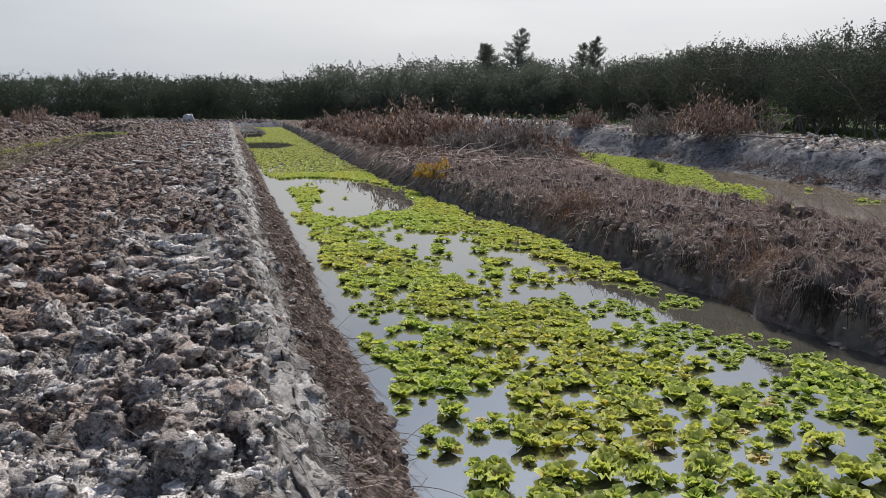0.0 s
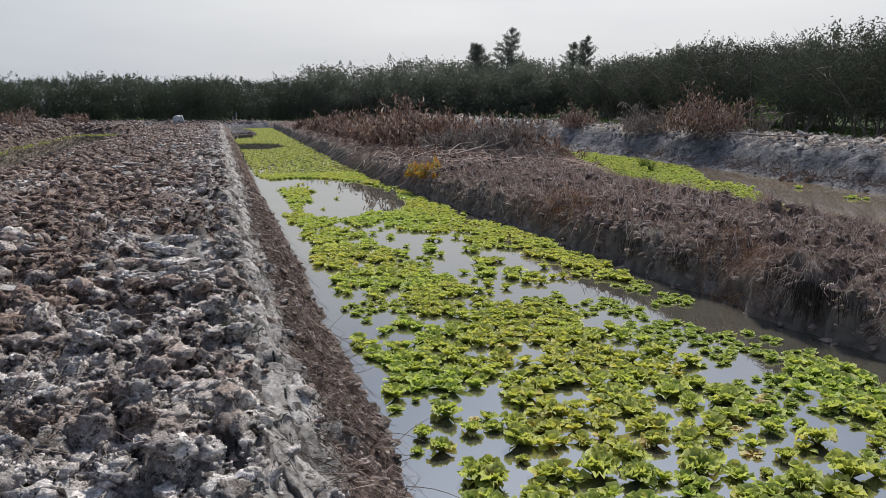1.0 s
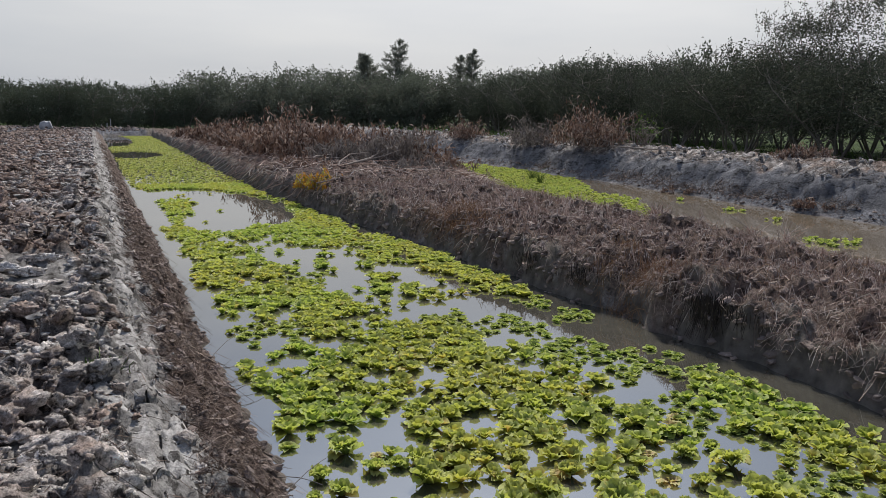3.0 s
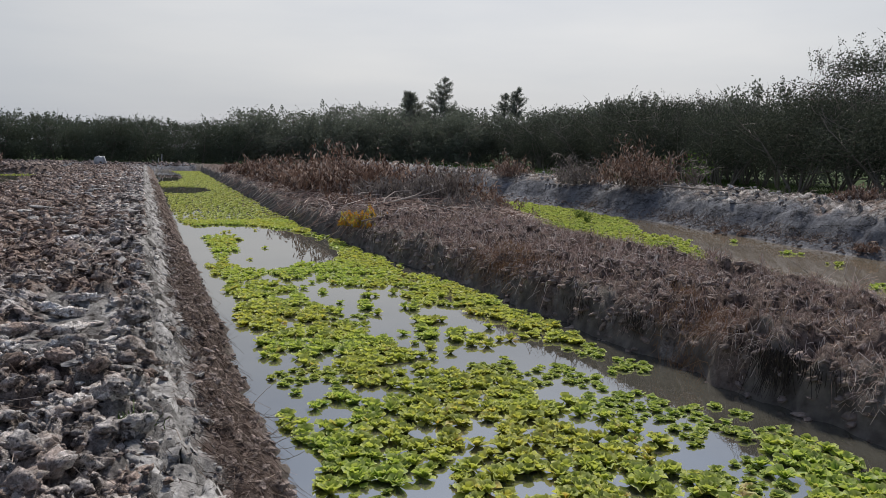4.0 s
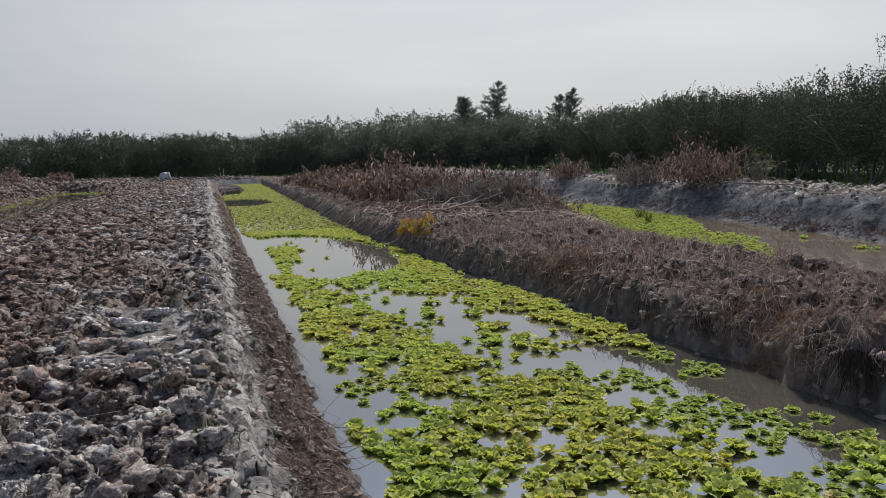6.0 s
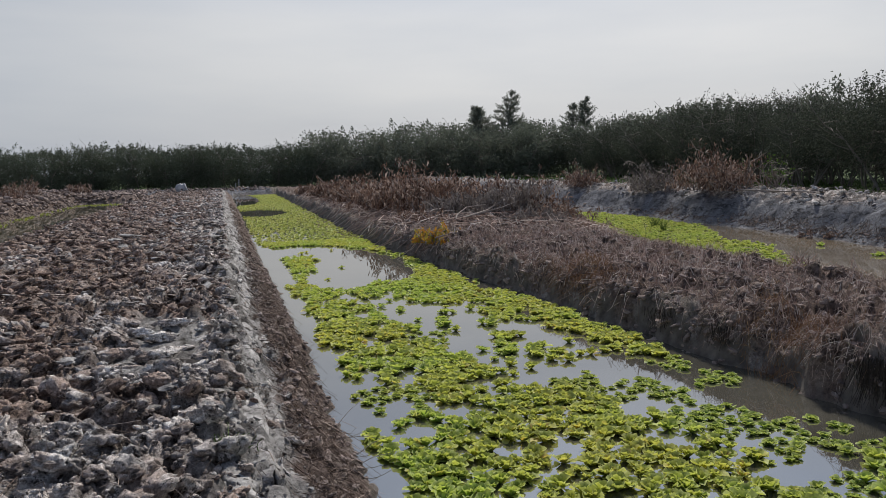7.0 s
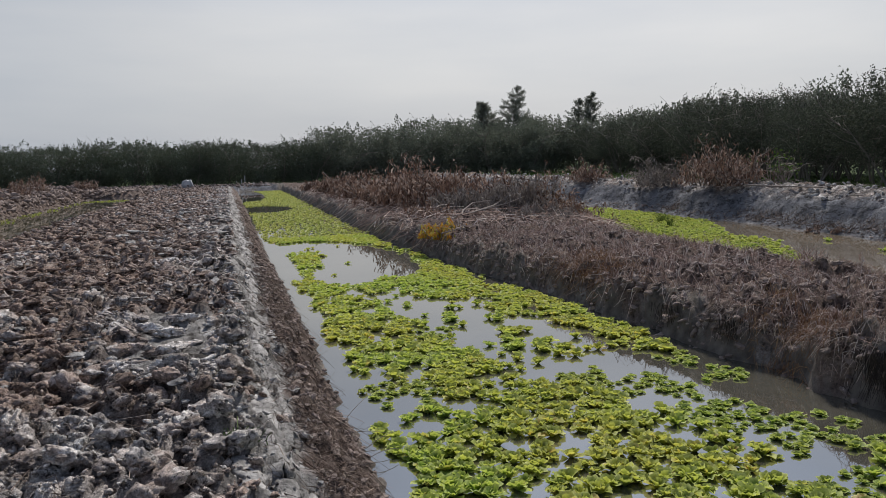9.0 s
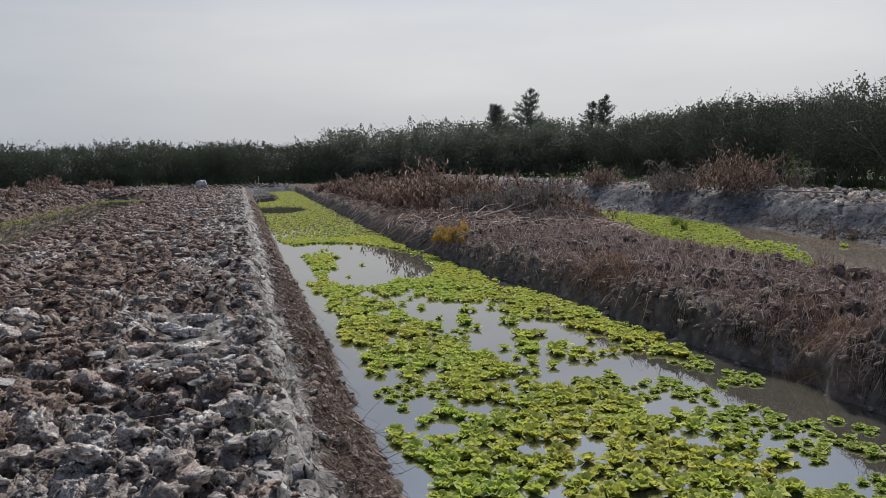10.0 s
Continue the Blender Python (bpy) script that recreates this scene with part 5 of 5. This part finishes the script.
for x0, y0, z0, x1, y1, z1 in ((0.88, 6.9, 0.06, 1.16, 7.25, 0.14), (0.9, 6.5, 0.08, 1.2, 6.45, 0.03), (0.92, 6.2, 0.05, 1.18, 6.35, 0.10), (0.92, 6.0, 0.06, 1.15, 6.1, 0.06), (0.9, 4.5, 0.06, 1.12, 4.35, 0.04), (0.9, 4.3, 0.05, 1.2, 4.55, 0.1), (0.86, 3.75, 0.08, 1.12, 3.6, 0.05), (0.88, 9.6, 0.05, 1.1, 9.9, 0.08)):
    a, b = np.array([x0, y0, z0]), np.array([x1, y1, z1])
    t = np.linspace(0, 1, 5)[:, None]
    stick("twig", a + (b - a) * t + np.array([0, 0, 0.02]) * np.sin(t * np.pi), 0.003, 0.0015, "thin dark twig sticking out over the water", BARK, "twigs over the water")
# long grey branches on the middle bank and a pole on the cut bank
stick("fallen_branch", np.array([[5.6, 20.2, 0.62], [6.6, 21.2, 0.72], [7.6, 22.4, 0.80], [8.6, 23.8, 1.0]]), 0.035, 0.012, "long bare grey branch lying across the bank", TWIG, "fallen branches")
stick("fallen_branch", np.array([[5.9, 20.2, 0.60], [6.2, 20.9, 0.80], [6.7, 21.6, 0.95], [7.4, 22.0, 0.98]]), 0.03, 0.010, "crooked bare grey branch propped on the bank", TWIG, "fallen branches")
stick("fallen_branch", np.array([[6.8, 21.3, 0.74], [7.6, 21.2, 0.92], [8.2, 21.6, 1.05]]), 0.02, 0.008, "forked bare grey branch on the bank", TWIG, "fallen branches")
stick("fallen_branch", np.array([[5.9, 46.0, 0.75], [6.9, 44.0, 0.95], [7.8, 42.0, 1.2]]), 0.05, 0.03, "thick pale branch on the far bank", BARK, "fallen branches")
stick("pole", np.array([[16.2, 22.3, 1.08], [16.4, 20.5, 1.06], [16.6, 18.5, 1.07]]), 0.03, 0.02, "long thin pole lying on the crest of the cut bank", None, "fallen branches")


# ---------------------------------------------------------------- dead brush
def brush(name, x, y, rx, ry, height, branches, leaves, leaf_size, leaf_material, label, group, droop=0.16):
    """A heap of cut branches with withered hanging leaves."""
    base_z = float(ground_height(np.array([x]), np.array([y]))[0]) - 0.06
    height, leaves = height * 1.12, int(leaves * 1.35)
    heap = empty(name, pose(x, y, base_z))
    h = Heap()
    ats, ways = [], []
    for _ in range(branches):
        a, r = rng.uniform(0, 6.3), math.sqrt(rng.uniform(0, 1))
        start = (0.75 * r * rx * math.cos(a), 0.75 * r * ry * math.sin(a), 0.02)
        b = rng.uniform(0, 6.3)
        path = bent_path(start, (0.75 * math.cos(b), 0.75 * math.sin(b), rng.uniform(0.5, 1.7)), height * rng.uniform(0.7, 1.45) * (1.15 - 0.6 * r), 6, 0.16, 0.10)
        h.add(*tube(path, np.linspace(0.014, 0.005, 7) * (1 + y / 40), 4))
        for q in path[2:6]:
            tw = bent_path(q, rng.normal(0, 1, 3) + np.array([0, 0, 0.3]), height * 0.3, 3, 0.2)
            h.add(*tube(tw, np.linspace(0.007, 0.003, 4) * (1 + y / 40), 4))
            ats.append(tw[1:])
        ats.append(path[2:])
    pts = np.concatenate(ats)
    pick = rng.integers(0, len(pts), leaves)
    at = pts[pick] + rng.normal(0, 0.06, (leaves, 3)) * height
    at[:, 2] = np.maximum(at[:, 2], 0.05)
    way = rng.normal(0, 0.45, (leaves, 3)) + np.array([0, 0, -0.9])
    v, f = cards(at, way, leaf_size * rng.uniform(0.7, 1.4, leaves), leaf_size * 0.36 * rng.uniform(0.6, 1.2, leaves), 0.35)
    v[:, 2] = np.maximum(v[:, 2], 0.02)
    tagged(part("twig_tangle", h.mesh("twig_tangle", TWIG, True), heap, "bare grey twigs"), kind="stuff")
    tagged(part("withered_leaves", mesh_from("withered_leaves", v, f, leaf_material), heap, "withered hanging leaves"), kind="stuff")
    return tagged(heap, label, "dead brush", group)


BROWN = "heap of cut branches with withered brown leaves"
MID_HEAPS = "brush heaps on the middle bank"
brush("brush_heap", 7.0, 27.5, 1.8, 2.4, 1.5, 85, 3200, 0.20, DEAD_LEAF, BROWN, MID_HEAPS)
brush("brush_heap", 5.9, 29.5, 1.0, 2.4, 0.85, 50, 1700, 0.19, DEAD_LEAF, BROWN, MID_HEAPS)
brush("brush_heap", 6.6, 35.0, 1.6, 2.4, 1.3, 55, 1500, 0.20, DEAD_LEAF, BROWN, MID_HEAPS)
brush("brush_heap", 5.9, 39.5, 1.0, 2.0, 0.85, 45, 1100, 0.21, DEAD_LEAF, BROWN, MID_HEAPS)
brush("brush_heap", 6.1, 44.5, 1.4, 3.0, 0.95, 55, 1500, 0.22, DEAD_LEAF, BROWN, MID_HEAPS)
brush("brush_heap", 6.0, 53.0, 1.4, 3.0, 0.75, 50, 1300, 0.24, DEAD_LEAF, BROWN, MID_HEAPS)
brush("brush_heap", 8.9, 24.0, 1.3, 1.8, 1.05, 50, 1600, 0.17, GREY_LEAF, "heap of pale grey withered branches on the bank", MID_HEAPS)
brush("brush_heap", 10.0, 24.5, 1.0, 1.5, 1.2, 44, 1500, 0.16, DEAD_LEAF, BROWN, MID_HEAPS)
brush("brush_heap", 8.4, 20.3, 1.3, 1.2, 0.55, 36, 1000, 0.14, GREY_LEAF, "low tangle of grey withered branches on the bank", MID_HEAPS)
brush("brush_heap", 9.9, 20.8, 0.8, 1.0, 0.5, 30, 900, 0.15, DEAD_LEAF, BROWN, MID_HEAPS)
brush("brush_heap", 5.6, 22.5, 0.7, 2.0, 0.55, 30, 700, 0.15, DEAD_LEAF, BROWN, MID_HEAPS)
brush("brush_heap", 8.4, 29.0, 1.3, 2.0, 1.25, 50, 1500, 0.20, DEAD_LEAF, BROWN, MID_HEAPS)
brush("brush_heap", 9.8, 28.0, 1.1, 1.8, 1.1, 44, 1300, 0.20, DEAD_LEAF, BROWN, MID_HEAPS)
brush("brush_heap", 7.4, 24.2, 1.3, 1.4, 0.8, 40, 1000, 0.18, GREY_LEAF, "low heap of grey withered branches on the bank", MID_HEAPS)
brush("brush_heap", 8.1, 25.8, 1.4, 1.5, 0.95, 50, 1500, 0.18, DEAD_LEAF, BROWN, MID_HEAPS)
brush("brush_heap", 9.5, 22.2, 1.0, 1.0, 0.62, 36, 1000, 0.16, DEAD_LEAF, BROWN, MID_HEAPS)
brush("brush_heap", 6.7, 31.5, 1.3, 1.8, 1.6, 50, 1600, 0.21, DEAD_LEAF, BROWN, MID_HEAPS)
CUT_HEAPS = "brush heaps on the cut bank"
brush("brush_heap", 16.6, 24.2, 1.2, 1.7, 1.35, 60, 1700, 0.15, DEAD_LEAF, "bushy heap of withered brown branches", CUT_HEAPS)
brush("brush_heap", 16.9, 28.5, 1.0, 1.8, 1.05, 44, 1000, 0.15, GREY_LEAF, "heap of grey withered branches on the cut bank", CUT_HEAPS)
brush("brush_heap", 17.3, 36.0, 1.0, 1.6, 0.9, 36, 800, 0.17, DEAD_LEAF, BROWN, CUT_HEAPS)
brush("brush_heap", 16.8, 15.0, 0.8, 0.8, 0.42, 60, 1500, 0.09, DEAD_LEAF, "small rounded heap of brown twigs", CUT_HEAPS)
brush("brush_heap", 14.6, 12.6, 0.35, 0.7, 0.22, 18, 300, 0.10, DEAD_LEAF, "low tuft of brown dead weeds by the water", CUT_HEAPS)
brush("brush_heap", 14.8, 17.2, 0.4, 0.9, 0.24, 18, 300, 0.10, DEAD_LEAF, "low tuft of brown dead weeds by the water", CUT_HEAPS)
pts = scatter(-12.0, -9.9, 26, 66, 12)
clod_mass("soil_lumps", pts, clod_flat, 0.05, 0.2, 1.5, "brown lumps on the slope across the ditch", 0.2, EARTH)
stalks(scatter(-12.5, -9.8, 26, 66, 22), 0.15, 0.5, 0.006, 0.012, SLOPE_STRAW, "brown dry grass on the slope across the ditch", 0.15, name="dry_grass")
FAR_HEAPS = "brush heaps on the far bank"
for x, y, hgt in ((-13.0, 60, 1.0), (-12.2, 52, 0.8), (-15.0, 70, 1.3), (-11.8, 44, 0.5), (-14.5, 48, 0.8), (-11.5, 72, 0.8)):
    brush("brush_heap", x, y, 1.2, 1.8, hgt, 28, 500, 0.24, DEAD_LEAF, BROWN, FAR_HEAPS)
brush("orange_shrub", 4.75, 17.6, 0.60, 0.9, 0.46, 34, 620, 0.13, ORANGE_LEAF, "small shrub with orange and yellow leaves", "")


def bare_shrub(x, y, height, leaves):
    z = float(ground_height(np.array([x]), np.array([y]))[0])
    ob = empty("bare_shrub", pose(x, y, z - 0.05))
    h = Heap()
    ends = []
    for k in range(9):
        a = rng.uniform(0, 6.3)
        p = bent_path((0, 0, 0), (0.6 * math.cos(a), 0.6 * math.sin(a), 1.2), height * rng.uniform(0.7, 1.2), 6, 0.14)
        h.add(*tube(p, np.linspace(0.03, 0.008, 7), 4))
        for q in p[3:]:
            t = bent_path(q, rng.normal(0, 1, 3), height * 0.25, 3, 0.2)
            h.add(*tube(t, np.linspace(0.012, 0.005, 4), 4))
            ends.append(t[3])
    tagged(part("stem_tangle", h.mesh("stem_tangle", TWIG, True), ob, "thin pale bare stems"), kind="stuff")
    ends = np.array(ends)
    at = ends[rng.integers(0, len(ends), leaves)] + rng.normal(0, 0.08, (leaves, 3))
    v, f = cards(at, rng.normal(0, 1, (leaves, 3)), rng.uniform(0.08, 0.16, leaves), rng.uniform(0.04, 0.07, leaves))
    tagged(part("leaves", mesh_from("leaves", v, f, GRASS_BLADE), ob, "few small green leaves"), kind="stuff")
    return tagged(ob, "nearly bare shrub with a few green leaves", "shrub", "bare shrubs on the cut bank")


bare_shrub(18.2, 23.6, 1.25, 90)
bare_shrub(17.9, 22.6, 0.9, 50)


def tuft(x, y, z, height, count, material, label):
    base = np.stack([x + rng.normal(0, 0.05, count), y + rng.normal(0, 0.05, count), np.full(count, z)], -1)
    way = np.stack([rng.normal(0, 0.28, count), rng.normal(0, 0.28, count), np.full(count, 1.0)], -1)
    ob = straw_mass("grass_tuft", base, way, rng.uniform(0.6, 1.1, count) * height, rng.uniform(0.003, 0.006, count), material, label, 0.0, 0.05, 4, False)
    return tagged(ob, category="grass", group="grass tufts")


tuft(8.25, 10.3, 0.45, 0.26, 70, STRAW, "upright brown tuft of dead grass on the bank")
tuft(8.6, 8.6, 0.35, 0.24, 26, STRAW, "sparse brown dead stems at the water's edge")
tuft(8.5, 7.9, 0.38, 0.30, 22, STRAW, "sparse brown dead stems at the water's edge")
tuft(10.2, 18.0, 0.0, 0.55, 16, GRASS_BLADE, "a few thin green stems standing in the ditch")
tuft(12.6, 21.0, 0.0, 0.40, 60, GRASS_BLADE, "leafy green weeds among the floating plants")
tuft(13.2, 22.5, 0.0, 0.40, 60, GRASS_BLADE, "leafy green weeds among the floating plants")
tuft(0.02, 4.9, 0.62, 0.12, 40, GRASS_BLADE, "small tuft of green grass on the bank's shoulder")
for x, y, a in ((11.7, 10.9, 0.6), (11.5, 11.4, 2.2)):
    t = np.linspace(0, 1, 5)[:, None]
    stick("twig", np.array([x, y, -0.05]) + t * np.array([0.5 * math.cos(a), 0.5 * math.sin(a), 0.32]), 0.009, 0.004, "bare forked twig standing in muddy water", TWIG, "twigs in the second ditch")

# grass under the orchard
n = 5200
gy_ = rng.uniform(10, 82, n)
gx_ = third_water(gy_) + 4.0 + rng.uniform(0, 1, n) ** 1.4 * 13
base = on_ground(np.stack([gx_, gy_], -1), 0.0)
way = np.stack([rng.normal(0, 0.35, n), rng.normal(0, 0.35, n), np.full(n, 1.0)], -1)
tagged(straw_mass("grass", base, way, rng.uniform(0.12, 0.38, n), rng.uniform(0.008, 0.018, n), GRASS_BLADE, "low green grass under the orchard trees", 0.0, 0.1, 3, False), category="grass")

# ---------------------------------------------------------------- far things
def make_cloth():
    s = Shader("white_sheeting", 0.6, 0.3)
    s.color(s.ramp(s.noise(3.0, 3), (0.3, (0.28, 0.29, 0.31)), (0.7, (0.55, 0.55, 0.57))))
    return s.m


def white_heap(x, y):
    """A sheeted pile: a sagging tent-like cover."""
    nu, nv = 15, 11
    u, v = np.meshgrid(*(np.concatenate([[-1, -0.94], np.linspace(-0.78, 0.78, n - 4), [0.94, 1]]) for n in (nu, nv)), indexing="ij")
    edge = np.maximum(np.abs(u), np.abs(v))
    z = np.interp(edge, [0, 0.78, 0.94, 1.0], [0.80, 0.82, 0.70, 0.0]) * (0.94 + 0.10 * u + 0.05 * np.cos(u * 5 + 1)) + 0.07 * fbm(u * 2, v * 2, 0.7, 3, 151) * (edge < 0.99)
    pts = np.stack([0.60 * u * (1 - 0.38 * z) - 0.08 * z, 0.5 * v, np.maximum(z, 0)], -1).reshape(-1, 3)
    i, j = np.meshgrid(np.arange(nu - 1), np.arange(nv - 1), indexing="ij")
    q = np.stack([i * nv + j, (i + 1) * nv + j, (i + 1) * nv + j + 1, i * nv + j + 1], -1).reshape(-1, 4)
    ob = new("white_tarpaulin", mesh_from("white_tarpaulin", pts, q, make_cloth(), True))
    ob.location = (x, y, float(ground_height(np.array([x]), np.array([y]))[0]) - 0.05)
    solid = ob.modifiers.new("thickness", "SOLIDIFY")
    solid.thickness = 0.02
    return tagged(ob, "white plastic tarpaulin draped over a low mound", "tarpaulin")


white_heap(-3.45, 76.5)
CLOTH = bpy.data.materials["white_sheeting"]
for x, y, hgt in ((1.75, 79.0, 0.95), (1.45, 79.5, 0.55), (0.95, 78.5, 0.4)):
    z = float(ground_height(np.array([x]), np.array([y]))[0])
    path = np.array([[x, y, z - 0.1], [x + 0.01, y, z + hgt * 0.5], [x + 0.03, y, z + hgt]])
    stick("stake", path, 0.05, 0.045, "short whitish stake standing on the cross bank", CLOTH, "stakes on the cross bank")
